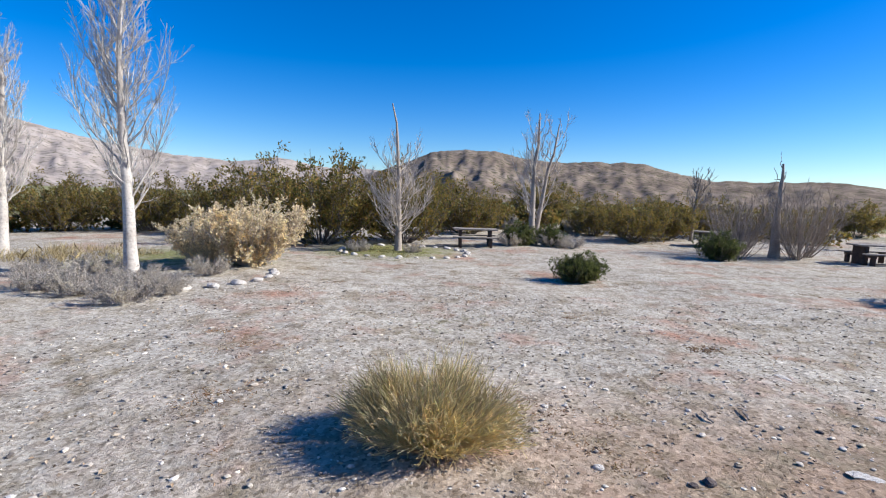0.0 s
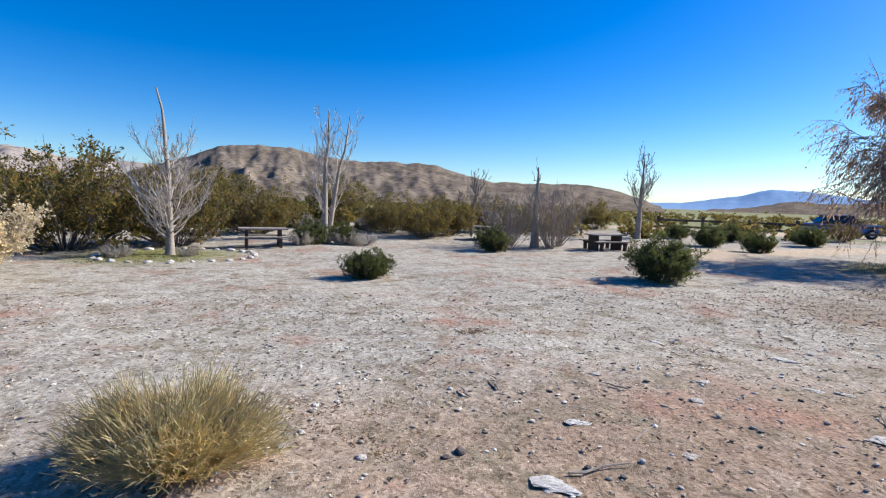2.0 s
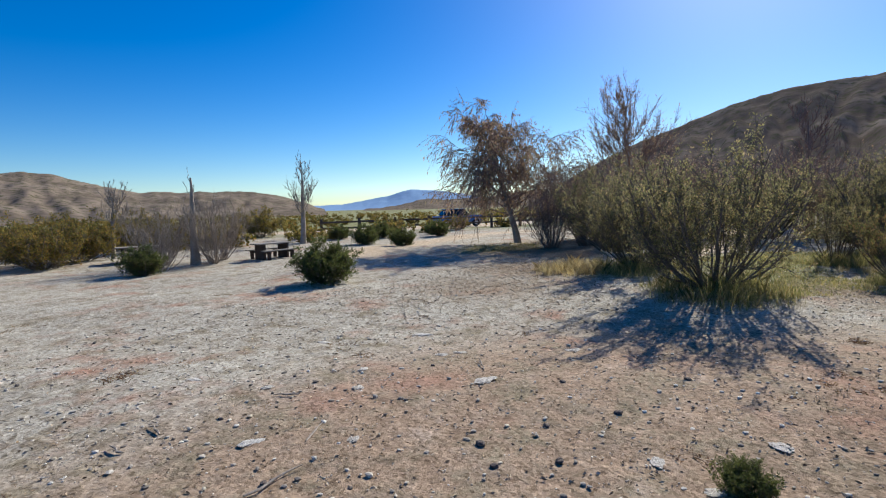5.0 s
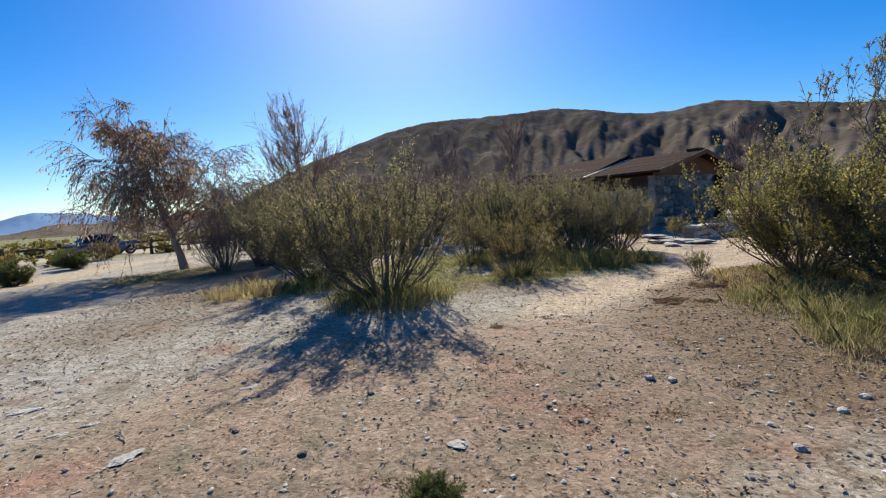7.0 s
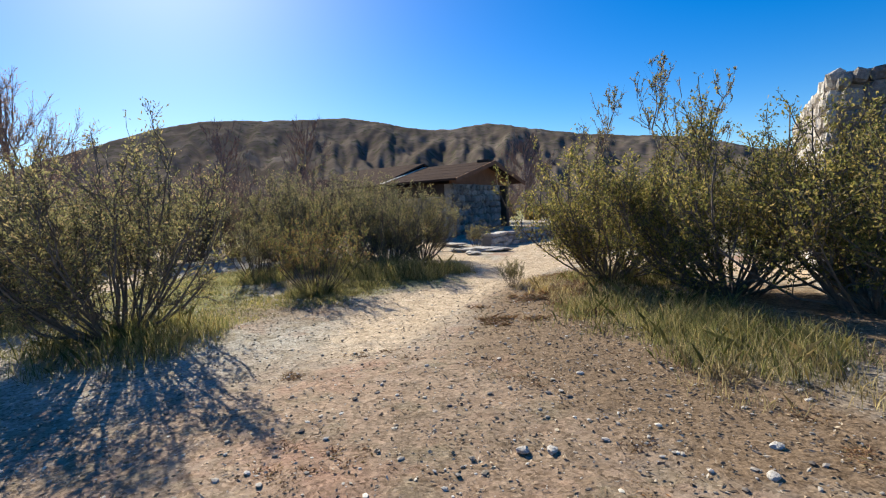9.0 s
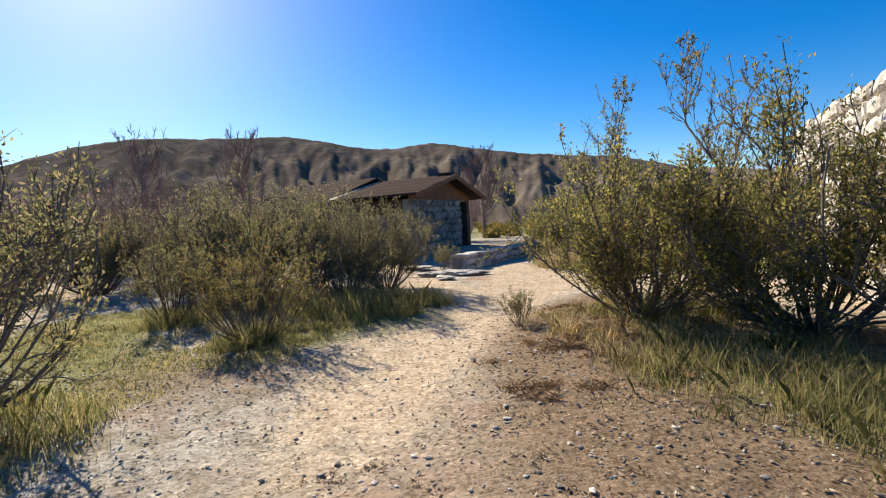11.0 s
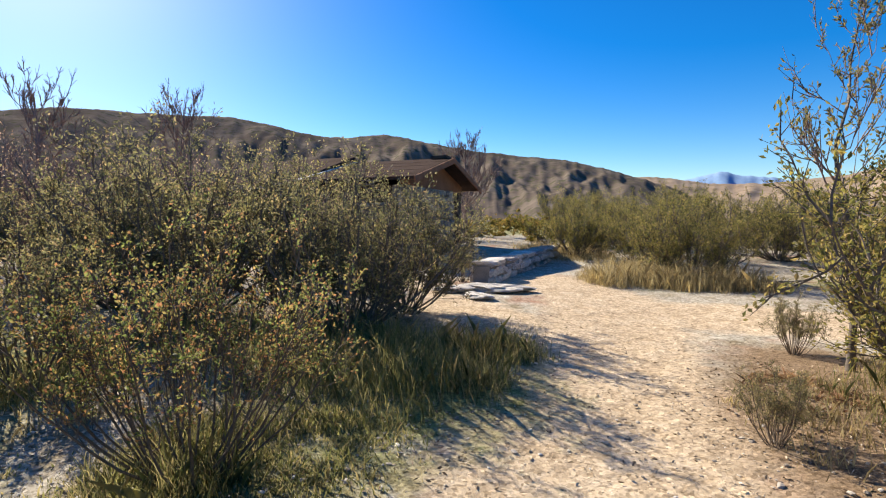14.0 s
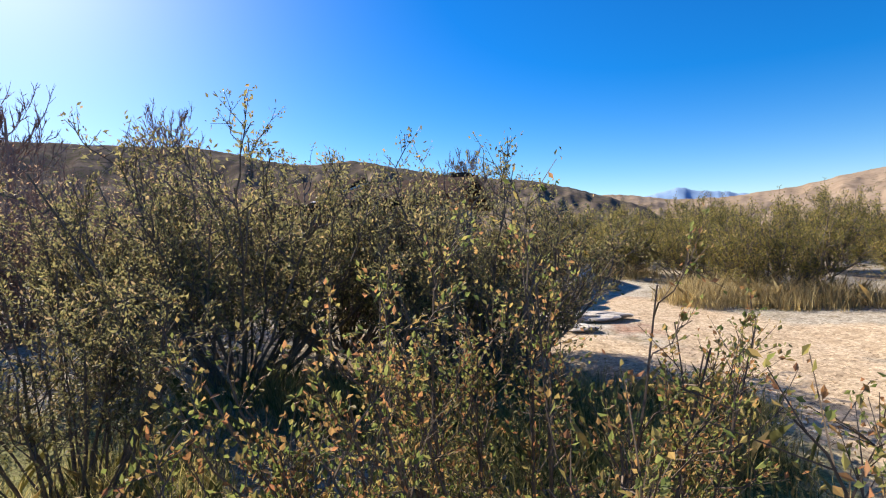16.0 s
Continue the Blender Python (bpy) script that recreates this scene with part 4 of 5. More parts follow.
straw_bush((0.0, 2.58, gz1(0, 2.58)))


# ---- grass and litter ----
def blades(name, label, seed, spots, material, width=0.004, sway=0.42):
    """Upright grass over round spots: (x, y, radius, count, height)."""
    r = r1(seed)
    VS = []
    for x, y, rad, count, h in spots:
        tufts = max(6, count // 26)
        a, q = r.uniform(0, 2 * np.pi, tufts), rad * np.sqrt(r.uniform(0, 1, tufts)) * r.uniform(0.75, 1.1, tufts)
        who = r.integers(0, tufts, count)
        near, tall = 0.09 * math.sqrt(rad), r.uniform(0.45, 1.1, tufts)[who]
        q = q[who]
        bx, by = x + np.cos(a[who]) * q + r.normal(0, near, count), y + np.sin(a[who]) * q + r.normal(0, near, count)
        bz = gz(bx, by) - 0.01
        H = h * tall * (0.35 + 0.95 * r.uniform(0, 1, count) ** 1.4) * (1 - 0.35 * (q / rad) ** 2)
        t = r.uniform(0, 2 * np.pi, count)
        w = np.stack([np.cos(t), np.sin(t), 0 * t], -1) * (width * r.uniform(0.6, 1.4, count))[:, None]
        b = np.stack([bx, by, bz], -1)
        bend = r.normal(0, sway, (count, 2)) * H[:, None]
        m = b + np.stack([bend[:, 0] * 0.35, bend[:, 1] * 0.35, H * 0.6], -1)
        tip = b + np.stack([bend[:, 0], bend[:, 1], H], -1)
        VS.append(np.stack([b - w, b + w, m + w * 0.7, tip, m - w * 0.7], 1).reshape(-1, 3))
    V = np.concatenate(VS)
    return tagged(new(name, mesh_of(name, V, np.arange(len(V)).reshape(-1, 5), material)), label, "grass", kind="stuff")


blades("tall_grass", "green grass under the trailside bushes", 140,
       [(10.0, 1.15, 1.15, 5200, 0.38), (12.4, 3.2, 1.1, 3000, 0.4), (7.9, -4.9, 1.3, 4200, 0.28), (6.5, -4.6, 1.0, 4200, 0.30), (9.9, -6.3, 1.2, 2600, 0.34), (13.5, -3.2, 1.0, 5000, 0.42), (14.6, -2.6, 1.2, 3600, 0.45), (13.5, -4.3, 0.55, 2200, 0.34), (12.6, -1.25, 0.5, 2400, 0.30), (12.9, -1.5, 0.45, 1400, 0.26), (14.8, -0.4, 0.7, 2600, 0.34), (15.8, -1.5, 1.0, 2400, 0.4), (16.4, -10.3, 0.9, 1200, 0.3), (17.2, 9.6, 1.8, 2600, 0.16)], M_GRASS, 0.003)
blades("lawn_grass", "short green winter grass beside the trail", 141,
       [(11.2, 0.4, 1.0, 3000, 0.06), (14.2, 1.5, 1.5, 5000, 0.07), (15.6, 0.9, 1.6, 6000, 0.07), (13.2, 0.6, 1.1, 3500, 0.07), (12.2, -0.6, 0.9, 2600, 0.07), (11.9, -1.3, 0.8, 2600, 0.08), (12.5, -2.1, 0.7, 2200, 0.09), (13.0, -1.9, 0.9, 1800, 0.08), (-3.2, 12.6, 1.6, 2500, 0.07)], M_GRASS, 0.005)
blades("dry_grass", "dry straw-coloured grass beside trail and lane", 142,
       [(16.2, -9.9, 0.9, 3200, 0.6), (15.1, -10.5, 0.8, 3000, 0.55), (14.3, -11.0, 0.7, 2200, 0.5), (10.2, -4.9, 0.8, 600, 0.2), (8.8, -4.9, 0.8, 700, 0.26), (17.4, -12.4, 1.2, 2000, 0.34), (5.8, -4.2, 0.9, 700, 0.2), (10.3, -6.8, 1.2, 1600, 0.26), (11.0, -5.2, 0.5, 500, 0.14), (11.9, 4.6, 0.9, 2400, 0.34), (20.5, -12.8, 1.5, 3000, 0.4), (22.5, -14.0, 1.4, 2500, 0.4), (13.9, -1.0, 0.6, 500, 0.2), (-9, 9.6, 1.6, 2200, 0.3)], M_DRYGRASS)


M_MAT = foliage("rusty_dry_weeds", [(0.16, 0.09, 0.055), (0.26, 0.15, 0.09), (0.32, 0.21, 0.12), (0.20, 0.17, 0.08)], 0.9, 0.2)
rm = r1(145)
mats = [(1.25, 6.4, 0.42, 1300, 0.022), (2.6, 5.2, 0.3, 800, 0.022), (-0.2, 7.3, 0.45, 1000, 0.02), (4.7, 4.3, 0.4, 1000, 0.022), (-1.6, 3.0, 0.4, 1000, 0.025), (-1.0, 2.3, 0.3, 800, 0.022), (-2.0, 4.3, 0.5, 1000, 0.02), (0.9, 2.9, 0.55, 1700, 0.025)]
mats += [(float(rm.uniform(-5, 9)), float(rm.uniform(2.6, 11)), float(rm.uniform(0.12, 0.36)), int(rm.integers(150, 420)), 0.018) for _ in range(90)]
mats += [(float(rm.uniform(4, 9)), float(rm.uniform(-4.0, 0.5)), float(rm.uniform(0.1, 0.3)), int(rm.integers(150, 400)), 0.025) for _ in range(30)]
side_r = r1(146)
for _ in range(46):
    u = float(side_r.uniform(0, 1))
    mats.append((8.2 + 3.2 * u + float(side_r.normal(0, 0.35)), -3.6 - 2.3 * u + float(side_r.normal(0, 0.45)), float(side_r.uniform(0.1, 0.3)), int(side_r.integers(150, 420)), float(side_r.uniform(0.03, 0.1))))
blades("weed_mats", "rusty dry weed mats on the gravel", 143, mats, M_MAT, 0.005, 1.5)


def litter():
    """Fallen leaves, chips and twig ends on the gravel."""
    r = r1(150)
    n = 60000
    x, y = r.uniform(-4, 15, n), r.uniform(-6.5, 7.5, n)
    s, red, weed = covers(x, y)
    keep = r.uniform(0, 1, n) < 0.2 + 0.3 * weed - 0.2 * s + 0.8 * duff_cover(x, y)
    x, y = x[keep], y[keep]
    n = len(x)
    C = np.stack([x, y, gz(x, y) + 0.010], -1)
    a = r.uniform(0, 2 * np.pi, n)
    D = unit(np.stack([np.cos(a), np.sin(a), r.normal(0, 0.25, n)], -1))
    tagged(new("leaf_litter", mesh_of("leaf_litter", *leaves(r, C, D, 0.035, 0.016), M_LITTER)), "dry leaf litter on gravel", "leaf litter", kind="stuff")


litter()


# ---- stones ----
def stone_mesh(name, seed, material, flat=0.65, rough=0.16, cuts=2):
    bm = bmesh.new()
    bmesh.ops.create_icosphere(bm, subdivisions=cuts, radius=0.5)
    r = r1(seed)
    off = Vector(r.uniform(-50, 50, 3))
    for v in bm.verts:
        q = v.co.copy()
        v.co *= 1 + rough * 2.2 * noise.noise(q * 2.2 + off) + rough * noise.noise(q * 5 + off)
        v.co.z = max(min(v.co.z * flat, 0.30), -0.22)
    me = bpy.data.meshes.new(name)
    bm.to_mesh(me)
    bm.free()
    me.materials.append(material)
    return me


def pebbles():
    """Loose gravel, too many to count."""
    r = r1(160)
    me = stone_mesh("pebble_seed", 3, M_PEBBLE, 0.7, 0.2, 1)
    v0 = np.array([v.co for v in me.vertices])
    f0 = np.array([p.vertices for p in me.polygons])
    n = 30000
    x, y = r.uniform(-4.5, 14, n), r.uniform(-5.0, 8.0, n)
    s, red, weed = covers(x, y)
    keep = r.uniform(0, 1, n) < 0.75 - 0.5 * s
    x, y = x[keep], y[keep]
    n = len(x)
    size = 0.011 + 0.036 * r.uniform(0, 1, n) ** 7
    t = r.uniform(0, 6.28, n)
    c, q = np.cos(t), np.sin(t)
    sx, sy = size * r.uniform(0.8, 1.6, n), size
    V = np.stack([v0[None, :, 0] * (c * sx)[:, None] - v0[None, :, 1] * (q * sy)[:, None] + x[:, None], v0[None, :, 0] * (q * sx)[:, None] + v0[None, :, 1] * (c * sy)[:, None] + y[:, None], v0[None, :, 2] * size[:, None] + (gz(x, y) + 0.004)[:, None]], -1)
    F = f0[None] + (np.arange(n) * len(v0))[:, None, None]
    tagged(new("loose_gravel", mesh_of("loose_gravel", V.reshape(-1, 3), F.reshape(-1, 3), M_PEBBLE)), "loose mixed gravel on the ground", "gravel", kind="stuff")


pebbles()
STONES = [stone_mesh("stone_%s" % "abcd"[i], 200 + i, M_ROCK) for i in range(4)]
SLABS = [stone_mesh("slab_%s" % "abc"[i], 210 + i, M_ROCK, 0.3, 0.34, 3) for i in range(3)]
DARKS = [stone_mesh("dark_stone_%s" % "ab"[i], 220 + i, M_DARKROCK) for i in range(2)]


def stone(name, me, x, y, sx, sy, sz, turn, label, group, category="stone"):
    ob = new(name, me)
    ob.matrix_basis = pose(x, y, gz1(x, y) + 0.12 * sz, 0, 0, turn) @ Matrix.Diagonal((sx, sy, sz, 1))
    return tagged(ob, label, category, group)


rs = r1(170)
for x, y, s in ((2.53, 2.74, 0.17), (5.61, 3.84, 0.24), (3.68, 2.92, 0.15), (4.52, 2.09, 0.24), (3.95, 0.4, 0.14), (4.62, -0.2, 0.17), (3.8, 0.05, 0.13), (2.0, 2.05, 0.26), (5.2, 2.9, 0.15), (3.2, 3.6, 0.13), (6.0, 1.9, 0.2), (4.1, 3.3, 0.12), (5.0, 3.0, 0.15), (3.0, 2.2, 0.12), (2.9, 4.4, 0.16), (4.6, 4.6, 0.17)):
    stone("pale_stone", SLABS[int(rs.integers(3))], x, y, s * 0.85, s * 0.55, s * 0.3, float(rs.uniform(0, 360)), "flat pale stone half sunk in gravel", "stones on the gravel")
for x, y, s in ((5.72, -1.86, 0.10), (5.65, -2.02, 0.10), (0.54, 2.69, 0.10), (0.66, 2.85, 0.07), (1.0, 2.5, 0.08), (0.75, 3.3, 0.07), (6.48, -1.55, 0.06), (1.3, 2.0, 0.08), (4.9, -2.9, 0.1), (5.1, -3.2, 0.1), (6.6, -2.9, 0.08), (4.4, -2.3, 0.1)):
    stone("pale_stone", STONES[int(rs.integers(4))], x, y, s * 0.8, s * 0.7, s * 0.7, float(rs.uniform(0, 360)), "small pale stone on gravel", "stones on the gravel")
for x, y, s in ((3.48, 1.43, 0.10), (4.52, 0.85, 0.09), (6.52, -1.68, 0.06), (7.02, -1.06, 0.07), (3.3, 1.2, 0.07), (1.6, 2.5, 0.10), (1.5, 2.45, 0.07), (2.6, 3.3, 0.06), (4.9, 1.5, 0.08), (5.6, 0.6, 0.08), (3.6, 0.9, 0.08), (4.0, 1.2, 0.07), (2.3, 2.2, 0.06), (5.2, -0.9, 0.07), (6.2, 0.6, 0.06), (4.6, 2.8, 0.07)):
    stone("dark_stone", DARKS[int(rs.integers(2))], x, y, s * 0.8, s * 0.65, s * 0.65, float(rs.uniform(0, 360)), "small dark volcanic stone on gravel", "dark stones on the gravel")
for i in range(26):
    a = i / 26 * 6.283
    s = float(rs.uniform(0.12, 0.24))
    stone("border_stone", STONES[i % 4], -2.45 + 1.75 * math.cos(a), 13.0 + 1.55 * math.sin(a), s, s * 0.8, s * 0.8, i * 40, "pale stone in a ring round a tree", "tree ring stones")
for i in range(14):
    a = -2.6 + i / 14 * 3.4
    s = float(rs.uniform(0.13, 0.28))
    stone("border_stone", STONES[i % 4], -5.6 + 1.9 * math.cos(a), 7.7 + 1.5 * math.sin(a), s, s * 0.8, s * 0.8, i * 40, "pale stone edging the bare tree bed", "tree bed stones")


# fallen sticks
for x, y, l, t in ((2.35, 2.15, 0.42, 12), (2.9, 2.5, 0.30, 30), (3.2, 3.3, 0.22, 130), (2.2, 3.5, 0.2, 80), (4.9, 2.4, 0.35, 40), (1.9, 3.4, 0.18, 100), (4.3, -2.75, 0.25, 120)):
    r = r1(int(x * 100))
    P = np.stack([np.linspace(-l / 2, l / 2, 5), r.normal(0, 0.012, 5), 0.012 + np.abs(r.normal(0, 0.006, 5))], -1)[None]
    ob = new("fallen_stick", mesh_of("fallen_stick", *tubes(P, np.array([[0.007, 0.009, 0.008, 0.006, 0.004]]), 5), M_GREYBARK))
    ob.matrix_basis = pose(x, y, gz1(x, y), 0, 0, t)
    tagged(ob, "short dry grey stick lying on gravel", "stick", "sticks on the gravel")


# ---- picnic tables ----
def picnic_table(place, turn):
    ob = thing("picnic_table", place, "weathered picnic table with pale top and dark supports", "picnic table", "picnic tables", turn, 0.74)
    for k in range(4):
        y = -0.405 + 0.205 * k
        part("top_board", boxed(-0.92 + 0.01 * (k % 2), 0.92, y, y + 0.195, 0.69, 0.745, 0.008), M_WORNBOARD, ob)
    for y in (-0.80, 0.54):
        part("bench_board", boxed(-0.92, 0.92, y, y + 0.26, 0.39, 0.44, 0.008), M_WORNBOARD, ob)
    for x in (-0.62, 0.62):
        part("pedestal", boxed(x - 0.06, x + 0.06, -0.36, 0.36, -0.04, 0.688, 0.012), M_BENCHWOOD, ob)
        part("cross_beam", boxed(x - 0.045, x + 0.045, -0.82, 0.82, 0.28, 0.388, 0.01), M_BENCHWOOD, ob)
        for y in (-0.68, 0.68):
            part("bench_leg", boxed(x - 0.05, x + 0.05, y - 0.09, y + 0.09, -0.04, 0.278, 0.008), M_BENCHWOOD, ob)
    part("stretcher", boxed(-0.558, 0.558, -0.03, 0.03, 0.30, 0.40, 0.008), M_BENCHWOOD, ob)
    return ob


first_table = picnic_table(on(-0.7, 15.2), 8)
for x, y, t in ((10.6, 15.2, 2), (7.7, 19.0, -20), (29.5, 3.3, 30)):
    copy_thing(first_table, pose(*on(x, y), 0, 0, t))


# ---- rail fence ----
def rail_fence(a, b, spans):
    ax, ay = a
    bx, by = b
    turn = math.degrees(math.atan2(by - ay, bx - ax))
    length = math.hypot(bx - ax, by - ay)
    ob = thing("rail_fence", (ax, ay, gz1(ax, ay)), "dark wooden post and rail fence along the road", "fence", "", turn)
    for i in range(spans + 1):
        x = length * i / spans
        part("post", boxed(x - 0.08, x + 0.08, -0.08, 0.08, -0.2, 1.05 + 0.04 * math.sin(i * 3), 0.012), M_FENCE, ob)
    for i in range(spans):
        x0, x1 = length * i / spans + 0.085, length * (i + 1) / spans - 0.085
        for z in (0.42, 0.82):
            part("rail", boxed(x0, x1, -0.03, 0.03, z - 0.06, z + 0.06 + 0.01 * math.sin(i), 0.01), M_FENCE, ob)


rail_fence((21.5, 26.6), (44.0, 14.6), 10)


# ---- parked car ----
def parked_car(place, turn):
    ob = thing("parked_car", place, "blue hatchback car parked beyond the fence", "car", "", turn)
    bm = boxed(-2.1, 2.1, -0.86, 0.86, 0.32, 0.92, 0.14)
    body = part("body", bm, M_CARBLUE, ob)
    bm = boxed(-1.5, 0.9, -0.74, 0.74, 0.88, 1.46, 0.12)
    for v in bm.verts:
        if v.co.z > 1.2:
            v.co.x = v.co.x * 0.72 - 0.12
            v.co.y *= 0.84
    part("cabin_glass", bm, M_CARGLASS, ob, "dark car windows")
    part("car_roof", boxed(-1.2, 0.5, -0.60, 0.60, 1.44, 1.50, 0.025), M_CARBLUE, ob)
    for x in (-1.35, 1.35):
        for y in (-0.80, 0.80):
            bm = bmesh.new()
            bmesh.ops.create_cone(bm, cap_ends=True, segments=20, radius1=0.32, radius2=0.32, depth=0.2, matrix=pose(x, y, 0.32, 90, 0, 0))
            wheel = part("wheel", bm, M_RUBBER, ob)
            bm = bmesh.new()
            bmesh.ops.create_cone(bm, cap_ends=True, segments=14, radius1=0.2, radius2=0.17, depth=0.215, matrix=pose(x, y, 0.32, 90, 0, 0))
            part("rim", bm, M_METALEDGE, wheel)
    for y in (-0.6, 0.6):
        part("headlight", boxed(2.06, 2.12, y - 0.15, y + 0.15, 0.68, 0.80, 0.02), M_METALEDGE, ob)
    return ob


parked_car(on(34.5, 25.2), -28)


# ---- stone masonry ----
BLOCKS, GREY_SHADE_BLOCKS = [], []
for i in range(5):
    bm = bmesh.new()
    bmesh.ops.create_cube(bm, size=1.0)
    bmesh.ops.bevel(bm, geom=bm.edges[:], offset=0.2, segments=1, affect="EDGES")
    r = r1(300 + i)
    for v in bm.verts:
        v.co += Vector(r.normal(0, 0.06, 3))
    me = bpy.data.meshes.new("wall_stone_%s" % "abcde"[i])
    bm.to_mesh(me)
    bm.free()
    me.materials.append(M_WALLSTONE)
    BLOCKS.append(me)
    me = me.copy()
    me.materials[0] = M_GREY_SHADE_STONE
    GREY_SHADE_BLOCKS.append(me)


def face_stones(parent, m, length, height, seed, holes=(), size=0.34, course=0.24, proud=0.05, top=None, kinds=BLOCKS):
    """Rough stones set in a wall face: x along it, z up, y out of it."""
    r = r1(seed)
    z = 0.0
    while z < height - 0.06:
        hgt = min(course * r.uniform(0.75, 1.3), height - z)
        x = -r.uniform(0, 0.15)
        while x < length - 0.05:
            wid = size * r.uniform(0.5, 1.6)
            x0, x1 = max(x, 0.0), min(x + wid, length)
            x += wid
            cx, cz = (x0 + x1) / 2, z + hgt / 2
            if x1 - x0 < 0.06 or any(a - 0.02 < cx < b + 0.02 and c < cz < d for a, b, c, d in holes) or (top is not None and cz > top(cx)):
                continue
            ob = new("stone", kinds[int(r.integers(5))])
            ob.parent = parent
            ob.matrix_basis = m @ pose(cx, proud * 0.2 + r.uniform(-0.01, 0.02), cz + r.normal(0, 0.02), r.normal(0, 3), r.normal(0, 9), r.normal(0, 3)) @ Matrix.Diagonal(((x1 - x0) * 0.95, 0.16 + proud, hgt * 0.93, 1))
        z += hgt


G = Vector((0.62, -0.78, 0)).normalized()
TURN_G = math.degrees(math.atan2(G.y, G.x))


def stone_ruin():
    """A tall roofless stone building end: a long sunlit wall and the wall that returns from its corner."""
    z0 = gz1(9, -9) - 0.15
    ob = thing("stone_building", (7.87, -8.12, z0), "tall pale rubble stone building with small window openings", "building", "", TURN_G)
    H = 3.12 - z0
    W = 0.45
    # local x runs along the long wall, local y out of its sunlit face
    holes = ((1.9, 2.5, 1.0, 2.4), (4.45, 5.8, 1.25, 2.3))
    spans = [(0, 1.9), (2.5, 4.45), (5.8, 6.7)]
    wall = bmesh.new()
    for a, b in spans:
        box(wall, a, b, -W, 0, 0, H)
    for a, b, c, d in holes:
        box(wall, a, b, -W, 0, 0, c)
        box(wall, a, b, -W, 0, d, H)
    core = part("long_wall", wall, M_MORTAR, ob)
    face_stones(core, Matrix.Identity(4), 6.7, H + 0.05, 310, holes)
    # end wall away from the sun: its shade is put into darker stones
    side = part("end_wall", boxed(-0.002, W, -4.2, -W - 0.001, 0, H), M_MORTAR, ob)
    face_stones(side, pose(0, -4.2, 0, 0, 0, 90), 4.2, H, 311, kinds=GREY_SHADE_BLOCKS)
    part("far_wall", boxed(6.7 - W, 6.7, -4.2, -W - 0.001, 0, H), M_MORTAR, ob)
    part("back_wall", boxed(W + 0.001, 6.7 - W - 0.001, -4.2, -4.2 + W, 0, H - 0.3), M_MORTAR, ob)


stone_ruin()


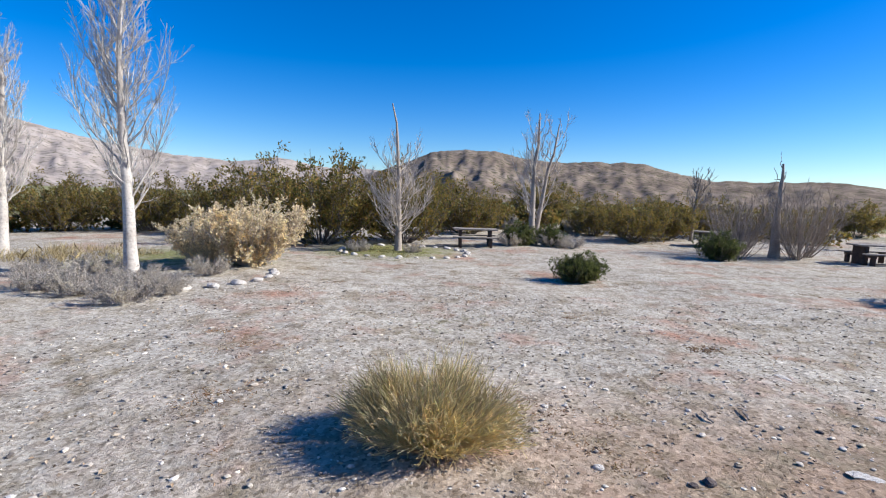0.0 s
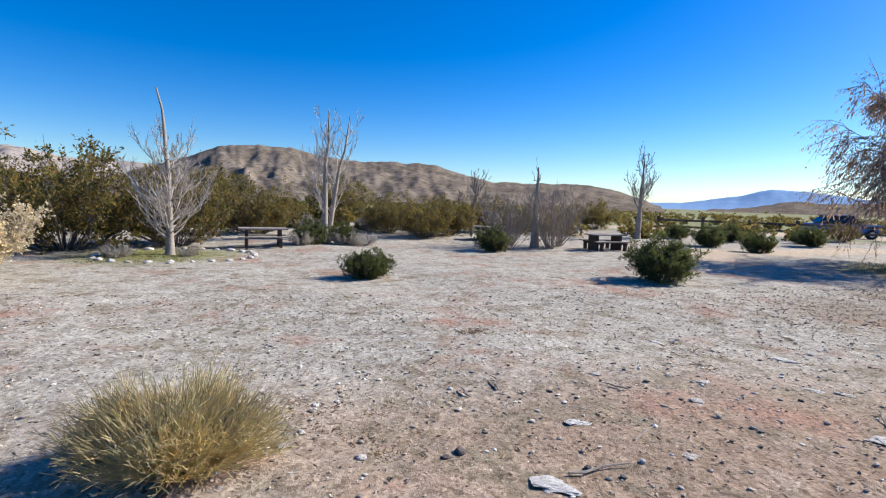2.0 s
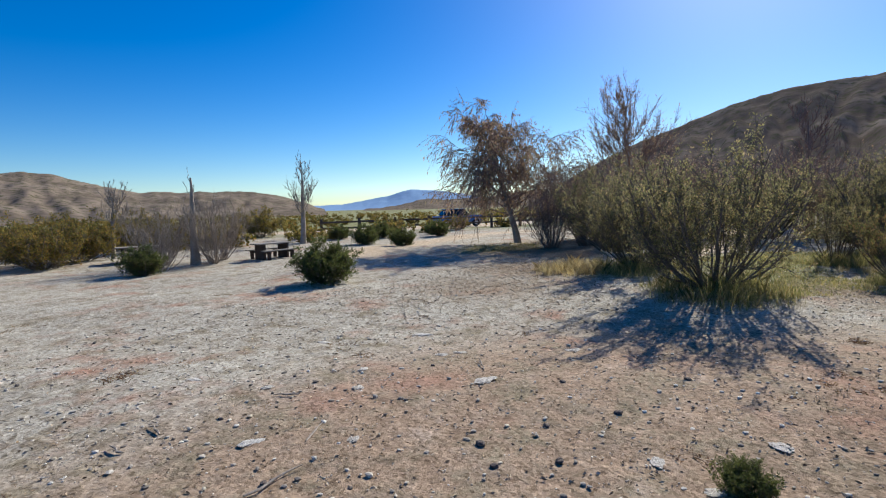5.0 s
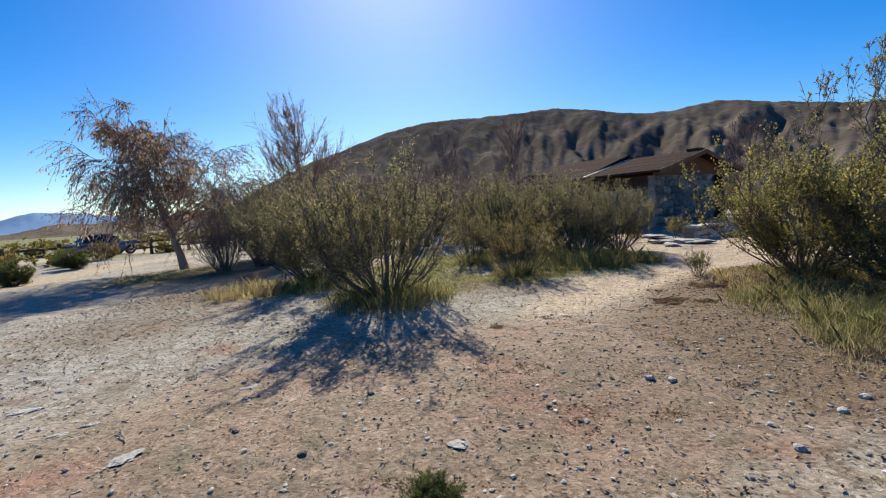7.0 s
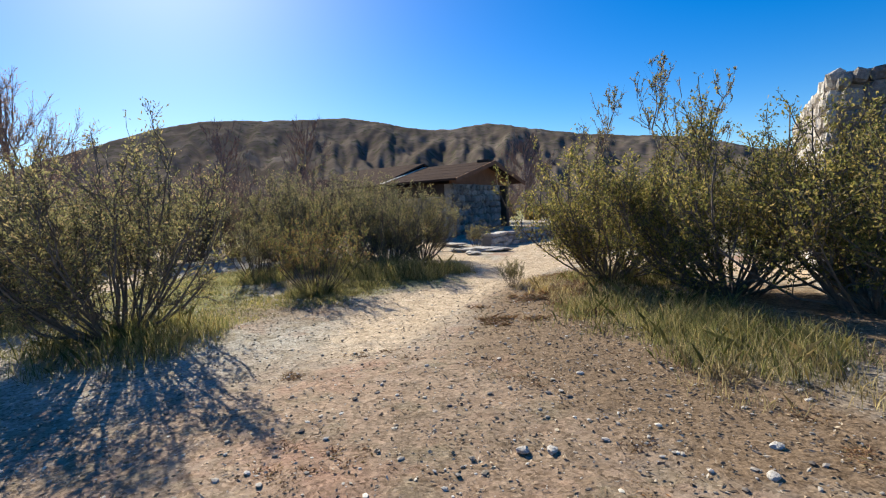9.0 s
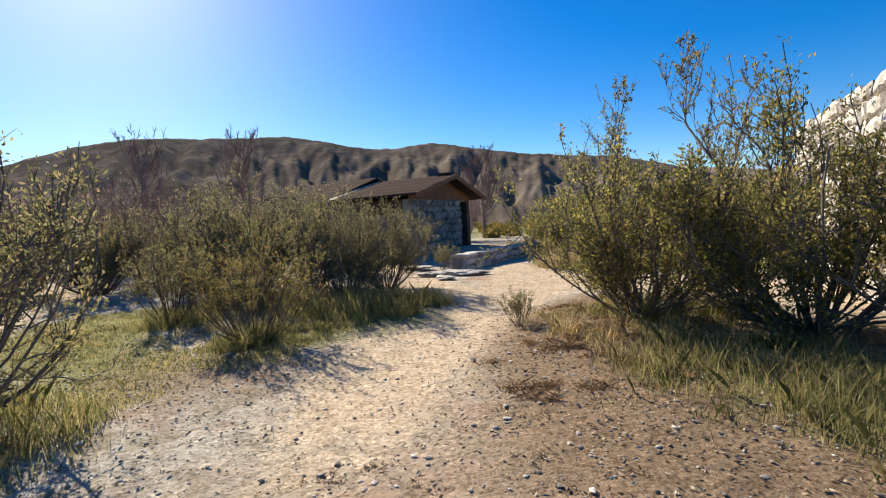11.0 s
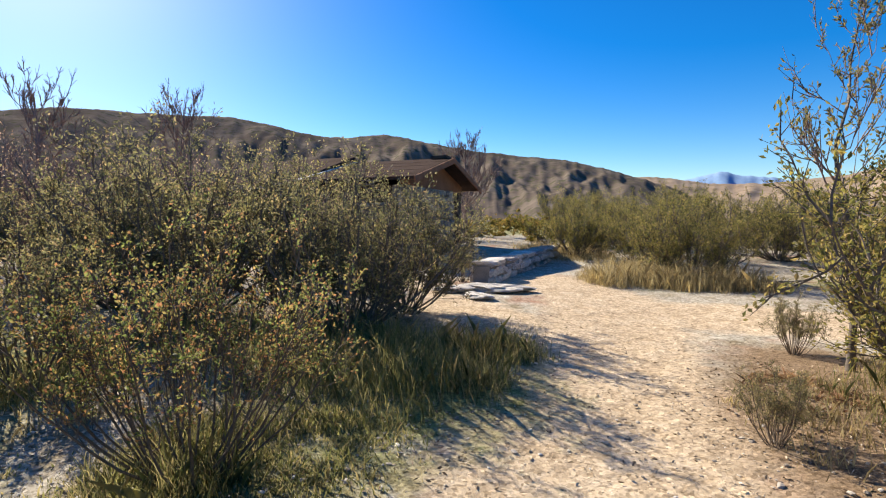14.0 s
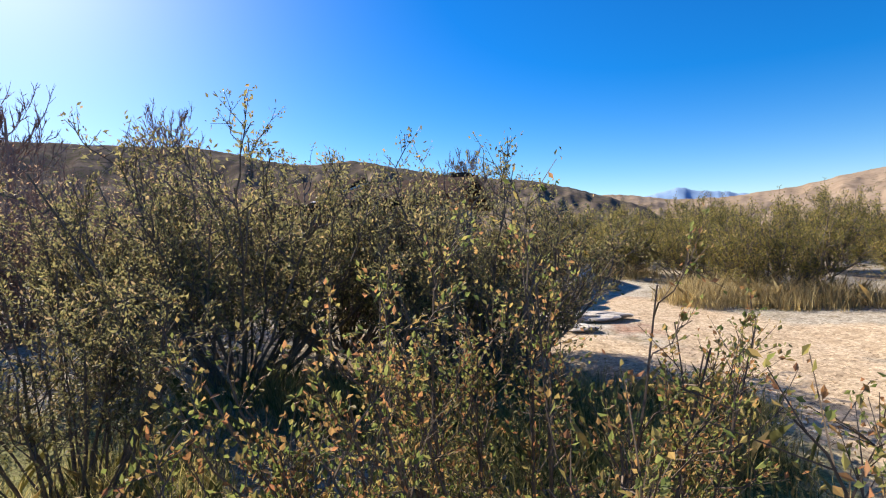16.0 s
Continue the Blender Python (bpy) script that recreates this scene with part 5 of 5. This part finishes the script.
# ---- restroom building ----
def restroom():
    z0 = 0.43
    ob = thing("restroom_building", (23.47, -10.43, z0), "low stone restroom with brown shingle gable roof", "building", "", TURN_G)
    # local x runs along the gable, local y along the ridge away from it
    half, eave, top, long_ = 3.5, 2.26, 3.12, 3.7
    w = 2.85
    side = bmesh.new()
    wall_g = part("gable_wall", boxed(-w, w - 1.2, 0.62, 0.92, -0.3, 2.1), M_MORTAR, ob)
    face_stones(wall_g, pose(-w + 2 * w - 1.2, 0.62, -0.2, 0, 0, 180), 2 * w - 1.2, 2.3, 320, size=0.42, course=0.28, kinds=GREY_SHADE_BLOCKS)
    part("doorway_post", boxed(w - 0.35, w, 0.62, 0.92, -0.3, 2.1), M_DARKWOOD, ob)
    part("doorway_back", boxed(w - 1.2, w - 0.35, 1.5, 1.56, -0.3, 2.1), M_DARKWOOD, ob, "dark recessed doorway")
    long_wall = part("long_wall", boxed(-w, -w + 0.3, 0.922, long_, -0.3, 2.1), M_MORTAR, ob)
    face_stones(long_wall, pose(-w, 0.93, -0.2, 0, 0, 90), long_ - 0.95, 1.75, 321, size=0.42, course=0.28, kinds=GREY_SHADE_BLOCKS)
    part("clerestory_board", boxed(-w - 0.03, -w - 0.001, 0.93, long_, 1.6, 2.1), M_DARKWOOD, ob)
    part("rear_wall", boxed(w - 0.3, w, 0.922, long_, -0.3, 2.1), M_MORTAR, ob)
    # gable boards
    bm = bmesh.new()
    slope = (top - eave) / half
    pts = [(-w, 2.1), (w, 2.1), (w, top - 0.08 - slope * w), (0, top - 0.08), (-w, top - 0.08 - slope * w)]
    front = [bm.verts.new((x, 0.60, z)) for x, z in pts]
    back = [bm.verts.new((x, 0.68, z)) for x, z in pts]
    bm.faces.new(front)
    bm.faces.new(back[::-1])
    for i in range(5):
        bm.faces.new((front[i], back[i], back[(i + 1) % 5], front[(i + 1) % 5]))
    part("gable_panel", bm, M_BROWNWOOD, ob, "red-brown painted gable boards")
    for s, nm in ((-1, "roof_slope"), (1, "roof_slope")):
        bm = bmesh.new()
        quad = [(0, 0, top), (s * half, 0, eave), (s * half, long_, eave), (0, long_, top)]
        low = [bm.verts.new((x, y, z - 0.07)) for x, y, z in quad]
        up = [bm.verts.new((x, y, z)) for x, y, z in quad]
        bm.faces.new(up)
        bm.faces.new(low[::-1])
        for i in range(4):
            bm.faces.new((up[i], low[i], low[(i + 1) % 4], up[(i + 1) % 4]))
        bmesh.ops.recalc_face_normals(bm, faces=bm.faces[:])
        slope_ob = part(nm, bm, M_ROOF, ob)
        ang = math.degrees(math.atan2(top - eave, half))
        rows_ = 9
        run = math.hypot(half, top - eave)
        for k in range(rows_):
            q0 = run * k / rows_
            bm = boxed(0, run / rows_ * 1.04, 0.01, long_ - 0.01, 0.002, 0.016 + 0.006 * (k % 2))
            row = part("shingle_course", bm, M_ROOF, slope_ob)
            base_m = Matrix.Translation((0, 0, top)) @ (Matrix.Rotation(radians(ang), 4, "Y") if s > 0 else Matrix.Scale(-1, 4, (1, 0, 0)) @ Matrix.Rotation(radians(ang), 4, "Y"))
            row.matrix_basis = base_m @ Matrix.Translation((q0, 0, 0))
        bm = bmesh.new()
        box(bm, 0, run, -0.05, -0.002, -0.17, 0.01, 0.005)
        fascia = part("fascia", bm, M_BROWNWOOD, ob)
        fascia.matrix_basis = Matrix.Translation((0, 0, top)) @ (Matrix.Rotation(radians(ang), 4, "Y") if s > 0 else Matrix.Scale(-1, 4, (1, 0, 0)) @ Matrix.Rotation(radians(ang), 4, "Y"))
    part("ridge_vent", boxed(-0.22, 0.22, 0.15, 0.75, top - 0.02, top + 0.09, 0.02), M_DARKWOOD, ob)
    # taller wing behind, under a roof of its own
    y0, y1, high = long_ + 0.04, long_ + 6.5, top + 0.22
    part("wing_wall", boxed(-w - 0.1, w, y0 + 0.1, y1 - 0.4, -0.6, 2.1), M_DARKWOOD, ob)
    for s in (-1, 1):
        bm = bmesh.new()
        quad = [(0, y0, high), (s * half * 1.04, y0, eave - 0.02), (s * half * 1.04, y1, eave - 0.02), (0, y1 - 1.8, high)]
        low = [bm.verts.new((x, y, z - 0.08)) for x, y, z in quad]
        up = [bm.verts.new((x, y, z)) for x, y, z in quad]
        bm.faces.new(up)
        bm.faces.new(low[::-1])
        for i in range(4):
            bm.faces.new((up[i], low[i], low[(i + 1) % 4], up[(i + 1) % 4]))
        bmesh.ops.recalc_face_normals(bm, faces=bm.faces[:])
        part("wing_roof", bm, M_ROOF, ob)
    flash = part("flashing", boxed(0, math.hypot(half, top - eave), long_ - 0.10, long_ + 0.03, 0.018, 0.04), M_METALEDGE, ob, "pale metal flashing on roof edge")
    flash.matrix_basis = Matrix.Translation((0, 0, top)) @ Matrix.Scale(-1, 4, (1, 0, 0)) @ Matrix.Rotation(math.atan2(top - eave, half), 4, "Y")


restroom()


# ---- low stone wall by the restroom ----
def low_wall(a, b, h):
    turn = math.degrees(math.atan2(b[1] - a[1], b[0] - a[0]))
    length = math.hypot(b[0] - a[0], b[1] - a[1])
    z0 = gz1(*a) - 0.06
    ob = thing("low_stone_wall", (a[0], a[1], z0), "low pale stone retaining wall with flat capstones", "stone wall", "", turn)
    core = part("core", boxed(0, length, -0.18, 0.18, 0, h - 0.08), M_MORTAR, ob)
    face_stones(core, pose(0, 0.18, 0, 0, 0, 0), length, h - 0.08, 330, size=0.45, course=0.2)
    face_stones(core, pose(length, -0.18, 0, 0, 0, 180), length, h - 0.08, 331, size=0.45, course=0.2)
    r = r1(332)
    x = 0.0
    while x < length:
        wid = r.uniform(0.4, 0.75)
        cap = new("capstone", BLOCKS[int(r.integers(5))])
        cap.parent = ob
        cap.matrix_basis = pose(x + wid / 2, 0, h - 0.03, r.normal(0, 2), r.normal(0, 2), r.normal(0, 4)) @ Matrix.Diagonal((wid * 0.96, 0.52, 0.13, 1))
        x += wid


low_wall((17.6, -7.2), (20.8, -12.2), 0.48)
for x, y, sx, sy, sz, t in ((16.6, -6.8, 1.1, 0.55, 0.55, 40), (17.0, -6.2, 0.7, 0.5, 0.45, 80), (16.2, -6.1, 0.45, 0.35, 0.4, 10), (18.6, -6.4, 1.0, 0.5, 0.4, 20)):
    stone("flat_boulder", SLABS[int(x) % 3], x, y, sx, sy, sz, t, "large flat pale boulder at the trail edge", "flat boulders", "boulder")
